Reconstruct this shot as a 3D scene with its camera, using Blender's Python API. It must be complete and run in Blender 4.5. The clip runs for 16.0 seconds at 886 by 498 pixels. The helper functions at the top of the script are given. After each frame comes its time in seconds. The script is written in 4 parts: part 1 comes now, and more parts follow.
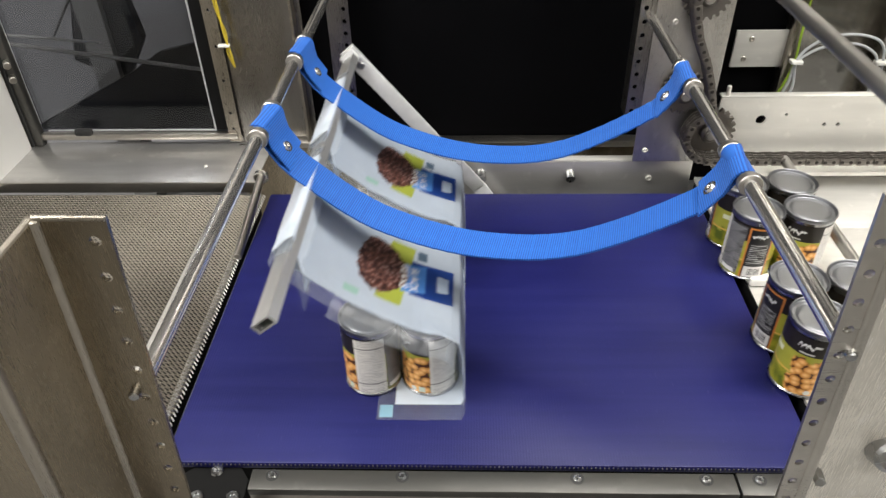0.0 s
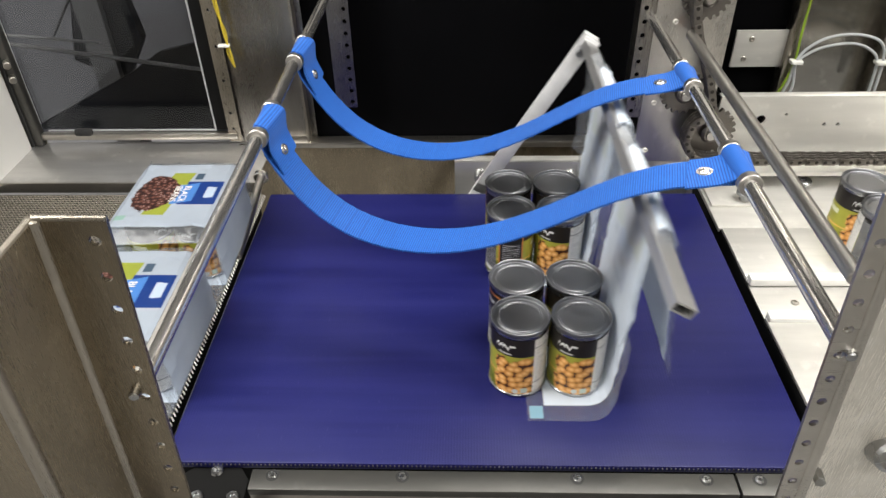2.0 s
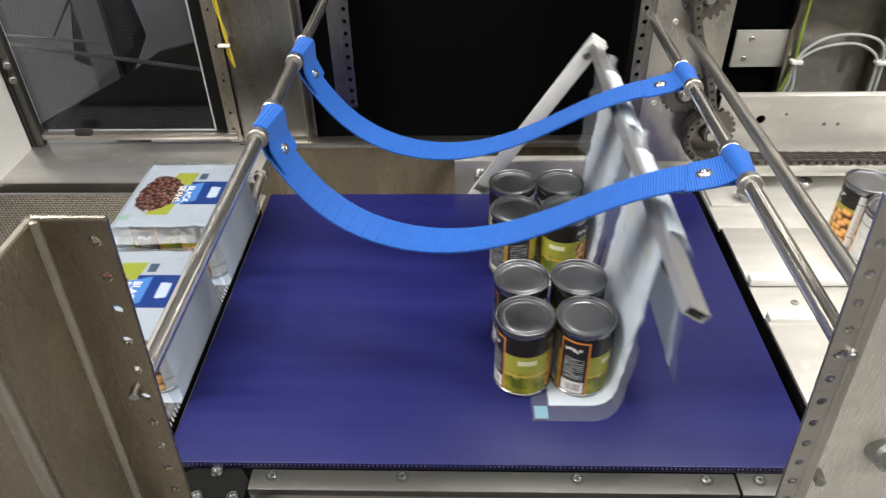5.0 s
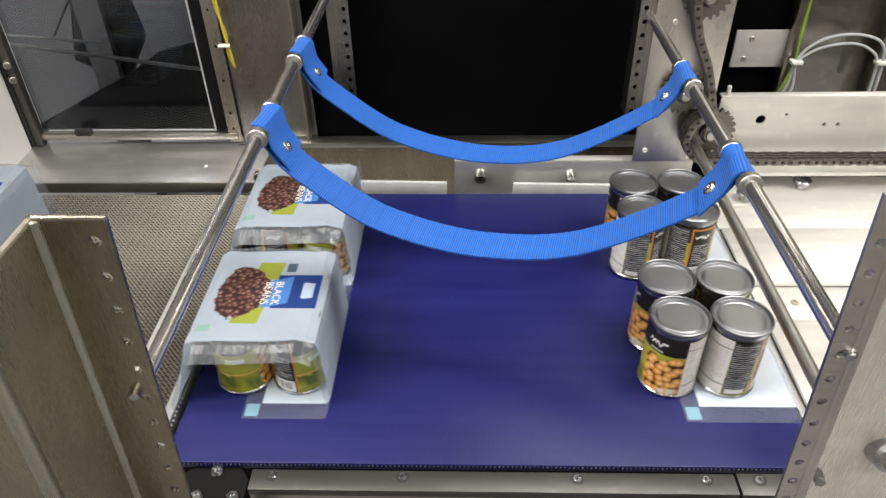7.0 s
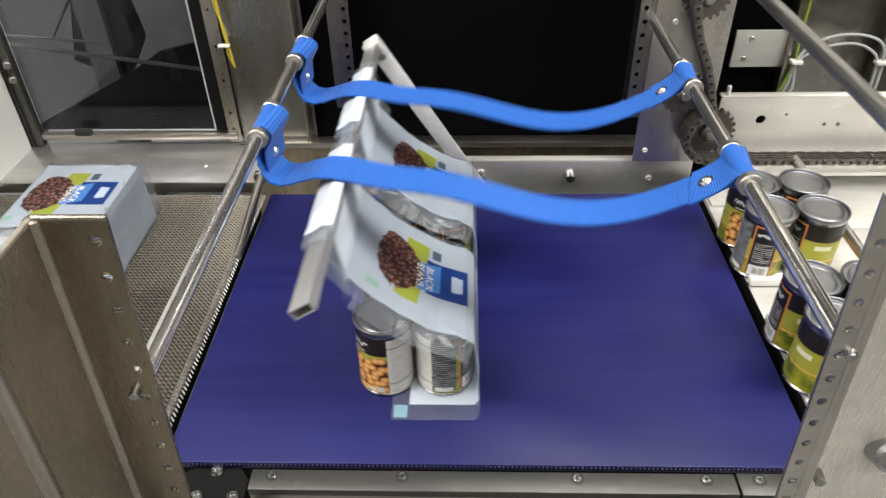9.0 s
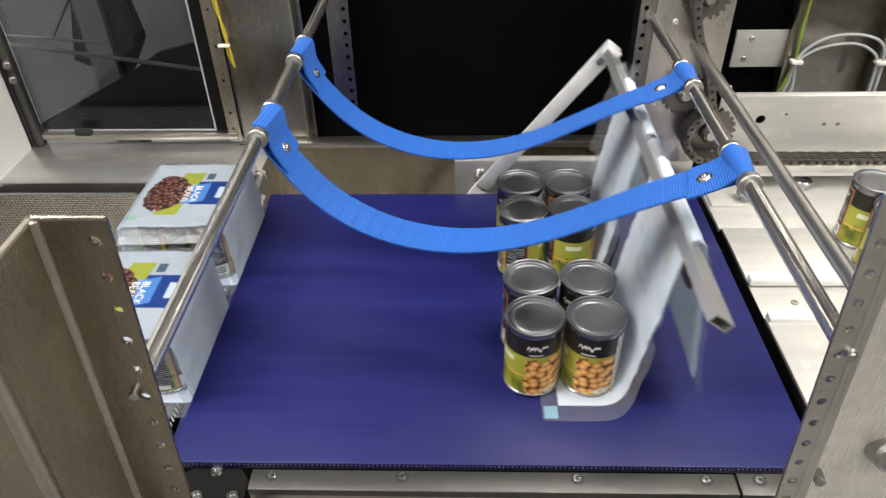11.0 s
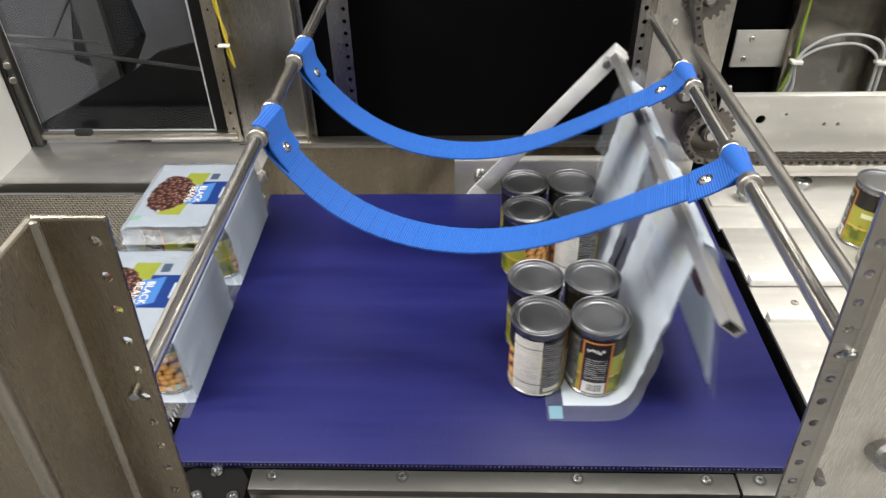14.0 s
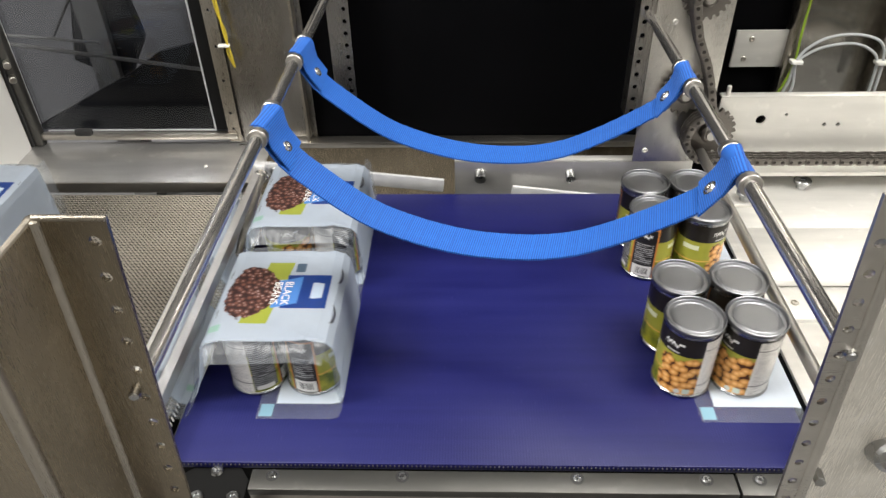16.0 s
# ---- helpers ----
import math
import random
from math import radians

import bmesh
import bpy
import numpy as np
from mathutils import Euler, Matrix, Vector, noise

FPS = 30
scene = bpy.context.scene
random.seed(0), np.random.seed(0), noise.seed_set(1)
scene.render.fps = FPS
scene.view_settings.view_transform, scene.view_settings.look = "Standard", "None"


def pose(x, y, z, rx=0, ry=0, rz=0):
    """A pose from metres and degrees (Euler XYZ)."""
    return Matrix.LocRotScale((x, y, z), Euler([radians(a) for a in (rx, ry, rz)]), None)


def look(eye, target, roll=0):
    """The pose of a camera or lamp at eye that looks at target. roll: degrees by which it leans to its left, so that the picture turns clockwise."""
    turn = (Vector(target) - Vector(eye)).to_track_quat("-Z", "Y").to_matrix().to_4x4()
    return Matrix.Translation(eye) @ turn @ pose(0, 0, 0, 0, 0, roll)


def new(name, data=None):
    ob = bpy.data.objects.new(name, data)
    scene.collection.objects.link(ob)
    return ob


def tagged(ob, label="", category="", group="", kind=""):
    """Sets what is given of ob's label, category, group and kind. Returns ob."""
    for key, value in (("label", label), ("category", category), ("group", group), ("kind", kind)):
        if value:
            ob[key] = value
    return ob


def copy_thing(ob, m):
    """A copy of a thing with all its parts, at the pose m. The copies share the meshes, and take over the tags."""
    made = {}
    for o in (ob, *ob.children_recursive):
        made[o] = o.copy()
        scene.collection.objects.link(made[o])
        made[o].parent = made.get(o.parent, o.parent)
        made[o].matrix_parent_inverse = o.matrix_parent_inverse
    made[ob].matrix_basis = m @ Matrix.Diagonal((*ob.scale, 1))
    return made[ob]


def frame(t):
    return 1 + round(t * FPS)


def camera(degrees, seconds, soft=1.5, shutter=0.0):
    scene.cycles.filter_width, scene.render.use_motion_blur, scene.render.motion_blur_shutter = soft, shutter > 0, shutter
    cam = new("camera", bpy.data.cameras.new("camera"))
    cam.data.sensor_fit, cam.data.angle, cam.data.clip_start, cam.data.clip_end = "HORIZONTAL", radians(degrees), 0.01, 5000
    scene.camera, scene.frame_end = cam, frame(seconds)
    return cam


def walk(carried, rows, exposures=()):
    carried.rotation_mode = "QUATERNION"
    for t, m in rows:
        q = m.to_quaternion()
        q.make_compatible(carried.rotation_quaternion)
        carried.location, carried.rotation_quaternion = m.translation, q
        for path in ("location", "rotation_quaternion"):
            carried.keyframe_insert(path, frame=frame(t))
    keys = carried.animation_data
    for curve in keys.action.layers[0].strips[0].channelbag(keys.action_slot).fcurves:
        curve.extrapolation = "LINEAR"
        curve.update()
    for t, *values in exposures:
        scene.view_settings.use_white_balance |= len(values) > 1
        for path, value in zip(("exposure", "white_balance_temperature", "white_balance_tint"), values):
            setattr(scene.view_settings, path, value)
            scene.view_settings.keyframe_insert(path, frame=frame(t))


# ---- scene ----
cam = camera(63.29, 16.0, soft=1.45, shutter=0.4)
EYE = Vector((-0.0261, -0.5284, 0.7240))
AIM = EYE + Vector((-0.03273, 0.79638, -0.60391))
walk(cam, [(0, look(EYE, AIM, -1.402)), (16, look(EYE, AIM, -1.402))])

# ---- light: a factory hall, its inferred ceiling lights set as unseen area lamps ----
world = bpy.data.worlds.new("hall")
scene.world = world
world.use_nodes = True
world.node_tree.nodes["Background"].inputs[0].default_value = (1.0, 0.955, 0.88, 1)
world.node_tree.nodes["Background"].inputs[1].default_value = 0.05
scene.view_settings.exposure = 0.09


def area(x, y, z, sx, sy, watts, target, colour=(1, 0.97, 0.92)):
    lamp = bpy.data.lights.new("hall_area_lamp", "AREA")
    lamp.shape, lamp.size, lamp.size_y, lamp.energy, lamp.color = "RECTANGLE", sx, sy, watts, colour
    ob = new("hall_area_lamp", lamp)
    ob.matrix_world = look((x, y, z), target)
    return ob


# unseen lamps hung in mid-air, placed to brighten upright film and steel
area(0.80, 0.15, 1.65, 0.5, 1.4, 39, (0.40, 0.35, 0))
area(-1.2, -0.2, 1.75, 0.5, 1.4, 40, (0, 0.3, 0))
area(0.1, -1.5, 2.3, 1.6, 0.4, 20, (0, 0.4, 0))
# far pair added as fill for the hall's ambient light
area(-2.6, -1.2, 2.55, 0.4, 2.0, 45, (-2.6, -1.2, 0))
area(2.6, -1.2, 2.55, 0.4, 2.0, 45, (2.6, -1.2, 0))

# ---- machine timing and layout ----
SPEED, PITCH, CYCLE = 0.18618, 0.56474, 3.0333
X_START = 0.41397
LANES = (0.142, 0.381)          # y of the front row of cans in each lane
D = 0.0762                      # spacing of the cans
SLOT_R, SLOT_L = 0.402, -0.405
HALF = 0.3927                   # half the length of the wrapping belt
DEPTH = 0.597                   # belt's width


def pack_x(k, t):
    return X_START - SPEED * t + PITCH * k


# ---- materials ----
class Nodes:
    """Short-hand for building node materials."""

    def __init__(self, name):
        self.mat = bpy.data.materials.new(name)
        self.mat.use_nodes = True
        self.t = self.mat.node_tree
        self.t.nodes.clear()
        self.out = self.t.nodes.new("ShaderNodeOutputMaterial")

    def put(self, sock, v):
        if isinstance(v, bpy.types.NodeSocket):
            self.t.links.new(v, sock)
        elif isinstance(v, (tuple, list)) and len(v) == 3 and sock.type == "RGBA":
            sock.default_value = (*v, 1)
        else:
            sock.default_value = v

    def node(self, kind, ins, out=0):
        n = self.t.nodes.new("ShaderNode" + kind)
        for k, v in ins.items():
            self.put(n.inputs[k], v)
        return n.outputs[out]

    def m(self, op, a, b=0.0, c=None, clamp=False):
        n = self.t.nodes.new("ShaderNodeMath")
        n.operation, n.use_clamp = op, clamp
        self.put(n.inputs[0], a)
        self.put(n.inputs[1], b)
        if c is not None:
            self.put(n.inputs[2], c)
        return n.outputs[0]

    def mix(self, f, a, b):
        n = self.t.nodes.new("ShaderNodeMix")
        n.data_type = "RGBA"
        self.put(n.inputs[0], f)
        self.put(n.inputs[6], a)
        self.put(n.inputs[7], b)
        return n.outputs[2]

    def coord(self, what="Object"):
        return self.node("TexCoord", {}, what)

    def xyz(self, v):
        n = self.t.nodes.new("ShaderNodeSeparateXYZ")
        self.put(n.inputs[0], v)
        return n.outputs

    def scaled(self, v, s):
        return self.node("Mapping", {"Vector": v, "Scale": s})

    def noise(self, v, scale, detail=3.0, out=0):
        return self.node("TexNoise", {"Vector": v, "Scale": scale, "Detail": detail}, out)

    def ramp(self, f, lo, hi, to0=0.0, to1=1.0):
        return self.node("MapRange", {0: f, 1: lo, 2: hi, 3: to0, 4: to1})

    def box(self, v, lo, hi, soft=0.0004):
        """1 where lo < v < hi."""
        a = self.node("MapRange", {0: v, 1: lo - soft, 2: lo + soft, 3: 0.0, 4: 1.0})
        b = self.node("MapRange", {0: v, 1: hi - soft, 2: hi + soft, 3: 1.0, 4: 0.0})
        return self.m("MULTIPLY", a, b)

    def both(self, *f):
        r = f[0]
        for g in f[1:]:
            r = self.m("MULTIPLY", r, g)
        return r

    def bump(self, h, strength, dist=0.001):
        return self.node("Bump", {"Strength": strength, "Distance": dist, "Height": h})

    def principled(self, colour, rough, metal=0.0, normal=None, **more):
        n = self.t.nodes.new("ShaderNodeBsdfPrincipled")
        self.put(n.inputs["Base Color"], colour)
        self.put(n.inputs["Roughness"], rough)
        self.put(n.inputs["Metallic"], metal)
        if normal is not None:
            self.put(n.inputs["Normal"], normal)
        for k, v in more.items():
            self.put(n.inputs[k.replace("_", " ")], v)
        return n.outputs[0]

    def done(self, shader):
        self.t.links.new(shader, self.out.inputs[0])
        return self.mat


def brushed(name, base, rough, stretch, metal=1.0, smear=0.5, bump=0.10, mottle=0.78, streaks=0.45):
    """Rolled or brushed metal with fine streaks along one axis and cloudy tone that also mimics uneven reflections."""
    n = Nodes(name)
    p = n.coord()
    fine = n.noise(n.scaled(p, stretch), 60, 4)
    cloud = n.noise(n.scaled(p, tuple(0.4 if k == 1 and max(stretch) > 10 else 1.2 for k in stretch)), 9, 4)
    tint = n.mix(n.ramp(cloud, 0.3, 0.75), tuple(c * mottle for c in base), base)
    if max(stretch) > 10:
        # long rolling streaks, darkened to stand in for patchy reflections, and a few handling marks
        streak = n.noise(n.scaled(p, tuple(0.25 if k == 1 else 1.6 for k in stretch)), 24, 3)
        tint = n.mix(n.ramp(streak, 0.35, 0.7, 0.0, streaks), tint, tuple(c * 0.62 for c in base))
        mark = n.ramp(n.noise(p, 38, 5), 0.60, 0.74, 0.0, 0.30)
        tint = n.mix(mark, tint, tuple(min(1.0, c * 1.25) for c in base))
    r = n.m("ADD", n.ramp(fine, 0.2, 0.8, rough * 0.75, rough * 1.3), n.ramp(cloud, 0.35, 0.75, 0.0, smear * 0.18))
    return n.done(n.principled(tint, r, metal, n.bump(fine, bump, 0.0006)))


STEEL = brushed("brushed_steel", (0.61, 0.58, 0.53), 0.30, (1, 30, 30))
STEEL_UP = brushed("brushed_steel_upright", (0.50, 0.455, 0.385), 0.25, (30, 30, 1), metal=0.92, mottle=0.42)
# strong mottling and streaks put the post's uneven reflections into the colour
STEEL_POST = brushed("streaked_post_steel", (0.43, 0.362, 0.262), 0.22, (30, 30, 1), metal=0.92, mottle=0.34, streaks=0.8)
STEEL_PERF = brushed("perforated_steel", (0.34, 0.325, 0.305), 0.24, (30, 30, 1), mottle=0.7)
STEEL_GREY = brushed("grey_upright_steel", (0.74, 0.72, 0.68), 0.27, (30, 30, 1), mottle=0.75)
STEEL_BAY = brushed("polished_bay_steel", (0.58, 0.56, 0.515), 0.14, (1, 30, 30), bump=0.06, mottle=0.55, streaks=0.7)
# base raised to white so the panel's bright reflection is in the colour
STEEL_LIT = brushed("lit_panel_steel", (1.0, 0.96, 0.88), 0.22, (30, 30, 1), metal=0.35, bump=0.03, mottle=0.6)
# darkened copy of the steel: a weaker overhead reflection is put into the colour
STEEL_DIM = brushed("darkened_rail_steel", (0.115, 0.113, 0.106), 0.40, (1, 30, 30), metal=0.8)
STEEL_PALE = brushed("pale_satin_steel", (0.80, 0.785, 0.74), 0.42, (1, 20, 20), metal=0.6)
# lighter copy of the steel: the ledge's bright reflection is put into the colour
STEEL_SATIN = brushed("lightened_satin_steel", (0.76, 0.75, 0.73), 0.32, (1, 30, 30), metal=0.85, mottle=0.7)
CHROME = brushed("polished_rod", (0.86, 0.84, 0.81), 0.19, (0.5, 0.5, 0.5), metal=0.96, smear=0.0, bump=0.0, mottle=0.96)
DULL_ROD = brushed("dull_rod", (0.52, 0.505, 0.48), 0.33, (40, 1, 40))
BAR = brushed("bar_aluminium", (0.80, 0.80, 0.80), 0.36, (30, 1, 30), metal=0.9)
ALU = brushed("aluminium", (0.86, 0.865, 0.87), 0.42, (30, 1, 30), metal=0.45)
TIN = brushed("tinplate", (0.40, 0.405, 0.41), 0.25, (0.4, 0.4, 0.4), smear=0.2, bump=0.01, mottle=0.93)
LID = brushed("satin_tin_lid", (0.27, 0.275, 0.29), 0.40, (0.4, 0.4, 0.4), smear=0.3, bump=0.02, mottle=0.85)
CHAIN = brushed("oiled_chain_steel", (0.20, 0.185, 0.17), 0.38, (2, 2, 2))
PIN = brushed("chain_pin_steel", (0.06, 0.055, 0.05), 0.5, (2, 2, 2))
WIRE = brushed("mesh_wire", (0.21, 0.19, 0.16), 0.36, (3, 3, 3))


def plain(name, colour, rough, spread=0.12, scale=20, metal=0.0, bump=0.05, gloss=0.5):
    n = Nodes(name)
    c = n.noise(n.coord(), scale, 4)
    col = n.mix(c, tuple(v * (1 - spread) for v in colour), tuple(min(1, v * (1 + spread)) for v in colour))
    return n.done(n.principled(col, rough, metal, n.bump(n.noise(n.coord(), scale * 30, 2), bump), Specular_IOR_Level=gloss))


BLACK = plain("black_sheet", (0.0018, 0.0018, 0.0022), 0.65, 0.4, 6, gloss=0.03)
# near-black colour carries the shade in slots and under the belts
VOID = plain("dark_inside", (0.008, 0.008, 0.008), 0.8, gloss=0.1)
GREY = plain("grey_panel", (0.30, 0.30, 0.30), 0.5)
DUSK = plain("dark_reflection", (0.035, 0.035, 0.042), 0.5, 0.5, 5)
WHITE = plain("white_lacquer", (0.78, 0.77, 0.74), 0.4, 0.04)
PAINT = plain("hall_paint", (0.62, 0.60, 0.55), 0.7, 0.06, 3)
PALE = plain("pale_reflection", (0.38, 0.38, 0.40), 0.5, 0.3, 4)
EDGE = plain("cut_pane_edge", (0.40, 0.41, 0.42), 0.4)
RUBBER = plain("black_rubber", (0.02, 0.02, 0.02), 0.6)
YELLOW = plain("yellow_wire", (0.50, 0.38, 0.03), 0.45)
GREEN = plain("green_wire", (0.26, 0.40, 0.03), 0.45)
GREYWIRE = plain("grey_wire", (0.42, 0.44, 0.45), 0.45)
TIE = plain("cable_tie", (0.7, 0.7, 0.66), 0.5)


def belt_material():
    n = Nodes("violet_belt")
    p = n.coord()
    x, y, _ = n.xyz(p)
    ribs = n.node("TexWave", {"Vector": p, "Scale": 90.0, "Distortion": 0.3, "Detail": 1.0}, 1)
    cloud = n.noise(n.scaled(p, (0.6, 2.5, 1)), 5, 4)
    fleck = n.ramp(n.noise(n.scaled(p, (1, 0.25, 1)), 260, 2), 0.66, 0.78)
    col = n.mix(n.ramp(cloud, 0.3, 0.7), (0.0074, 0.0086, 0.073), (0.0125, 0.0142, 0.103))
    col = n.mix(n.m("MULTIPLY", fleck, 0.05), col, (0.25, 0.25, 0.45))
    sweep = n.noise(n.scaled(p, (0.35, 9, 1)), 6, 3)
    col = n.mix(n.ramp(sweep, 0.40, 0.66, 0.0, 0.35), col, (0.019, 0.020, 0.118))
    h = n.m("ADD", n.m("MULTIPLY", ribs, 0.6), n.noise(p, 700, 2))
    return n.done(n.principled(col, n.ramp(cloud, 0.3, 0.7, 0.34, 0.46), 0, n.bump(h, 0.22, 0.0006), Specular_IOR_Level=0.22))


def strap_material():
    n = Nodes("blue_webbing")
    x, y, z = n.xyz(n.coord("UV"))
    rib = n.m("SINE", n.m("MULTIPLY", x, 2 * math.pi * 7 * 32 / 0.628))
    thread = n.m("SINE", n.m("MULTIPLY", y, 6283.0 / 1.6))
    h = n.m("ADD", rib, n.m("MULTIPLY", thread, 0.4))
    # shade in the grooves between ribs is put into the blue
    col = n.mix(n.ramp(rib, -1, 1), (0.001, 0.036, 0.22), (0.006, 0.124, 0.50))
    worn = n.noise(n.coord("UV"), 60, 3)
    col = n.mix(n.ramp(worn, 0.5, 0.8, 0, 0.25), col, (0.014, 0.145, 0.52))
    return n.done(n.principled(col, 0.62, 0, n.bump(h, 0.3, 0.0004), Sheen_Weight=0.08))


def film_material(name, strength, cover=(0.90, 0.97), lit_by=1.0, through_light=0.52):
    """Printed polythene: clear margins, white field, bean picture and blue badge; UV in metres along and across the sheet."""
    n = Nodes(name)
    uv = n.coord("UV")
    s, w, _ = n.xyz(uv)
    white = n.both(n.box(w, -0.089, 0.089, 0.0008), n.box(s, 0.002, 0.568, 0.0008))
    warp = n.noise(uv, 90, 3)

    def picture(s0, w0, size):
        ds = n.m("DIVIDE", n.m("SUBTRACT", s, s0), size)
        dw = n.m("DIVIDE", n.m("SUBTRACT", w, w0), size)
        # heap of beans: an uneven oval that narrows to the badge
        a = n.m("DIVIDE", n.m("SUBTRACT", ds, 0.0355), 0.033)
        wide = n.ramp(a, -1.0, 1.0, 0.034, 0.060)
        b = n.m("DIVIDE", dw, wide)
        rr = n.m("ADD", n.m("ADD", n.m("MULTIPLY", a, a), n.m("MULTIPLY", b, b)), n.m("MULTIPLY", n.m("SUBTRACT", warp, 0.5), 0.7))
        heap = n.ramp(rr, 0.92, 1.0, 1.0, 0.0)
        skew = n.m("ADD", ds, n.m("MULTIPLY", dw, 0.12))
        leaf = n.m("MULTIPLY", n.box(skew, 0.002, 0.034), n.m("ADD", n.box(dw, 0.022, 0.056), n.box(dw, -0.056, -0.022), clamp=True))
        badge = n.both(n.box(ds, -0.055, -0.001), n.box(dw, -0.030, 0.031))
        pale = n.both(n.box(ds, -0.020, 0.010), n.box(n.m("ADD", dw, n.m("MULTIPLY", ds, 0.3)), -0.027, 0.022))
        mark = n.both(n.box(ds, -0.048, -0.034), n.box(n.m("ADD", dw, n.m("MULTIPLY", n.m("SUBTRACT", warp, 0.5), 0.01)), -0.012, 0.016))
        tab = n.both(n.box(ds, -0.020, -0.008), n.box(dw, 0.037, 0.054))
        seal = n.both(n.box(ds, 0.060, 0.078), n.box(dw, -0.069, -0.058))
        return heap, leaf, badge, pale, mark, tab, seal

    cell = n.t.nodes.new("ShaderNodeTexVoronoi")
    cell.voronoi_dimensions = "2D"
    n.put(cell.inputs["Vector"], uv)
    cell.inputs["Scale"].default_value = 135
    bean = n.ramp(cell.outputs["Distance"], 0.1, 0.62)
    shine = n.ramp(cell.outputs["Distance"], 0.05, 0.26, 1.0, 0.0)
    bean_col = n.mix(bean, (0.24, 0.095, 0.065), (0.040, 0.015, 0.013))
    bean_col = n.mix(n.m("MULTIPLY", shine, n.xyz(cell.outputs["Color"])[0]), bean_col, (0.55, 0.42, 0.40))
    paper = n.mix(n.noise(uv, 14, 2), tuple(lit_by * c for c in (0.54, 0.60, 0.68)), tuple(lit_by * c for c in (0.62, 0.67, 0.73)))
    col = paper
    for s0, w0, size in ((0.270, 0.002, 1.09), (0.414, -0.004, 0.92)):
        heap, leaf, badge, pale, mark, tab, seal = picture(s0, w0, size)
        col = n.mix(leaf, col, (0.40, 0.44, 0.065))
        if size < 1:
            badge = pale = mark = tab = 0.0
        col = n.mix(badge, col, (0.012, 0.055, 0.27))
        col = n.mix(pale, col, (0.10, 0.29, 0.66))
        col = n.mix(mark, col, (0.60, 0.68, 0.78))
        col = n.mix(tab, col, (0.09, 0.14, 0.20))
        col = n.mix(seal, col, (0.34, 0.52, 0.44))
        col = n.mix(heap, col, bean_col)
    col = n.mix(strength, paper, col)
    corner = n.both(n.box(s, -0.017, 0.0), n.box(w, -0.110, -0.090))
    white = n.m("MAXIMUM", white, n.m("MULTIPLY", corner, 0.75))
    col = n.mix(corner, col, (0.35, 0.62, 0.75))
    crease = n.bump(n.noise(n.scaled(uv, (1.0, 0.45, 1)), 30, 4), 0.7, 0.005)
    print_side = n.principled(col, 0.30, 0, crease)
    back = n.node("BsdfTranslucent", {"Color": col, "Normal": crease})
    sheet = n.node("MixShader", {0: through_light, 1: print_side, 2: back})
    gloss = n.node("BsdfGlossy", {"Color": (1, 1, 1), "Roughness": 0.28, "Normal": crease})
    clear = n.node("BsdfTransparent", {"Color": (0.93, 0.945, 0.96)})
    fres = n.m("ADD", n.node("LayerWeight", {"Blend": 0.25, "Normal": crease}, 1), 0.07, clamp=True)
    edge = n.node("MixShader", {0: n.m("MULTIPLY", fres, 0.13), 1: clear, 2: gloss})
    haze = n.node("MixShader", {0: 0.04, 1: edge, 2: n.node("BsdfDiffuse", {"Color": (0.8, 0.84, 0.9)})})
    return n.done(n.node("MixShader", {0: n.m("MULTIPLY", white, n.ramp(n.noise(uv, 22, 3), 0.3, 0.7, *cover)), 1: haze, 2: sheet}))


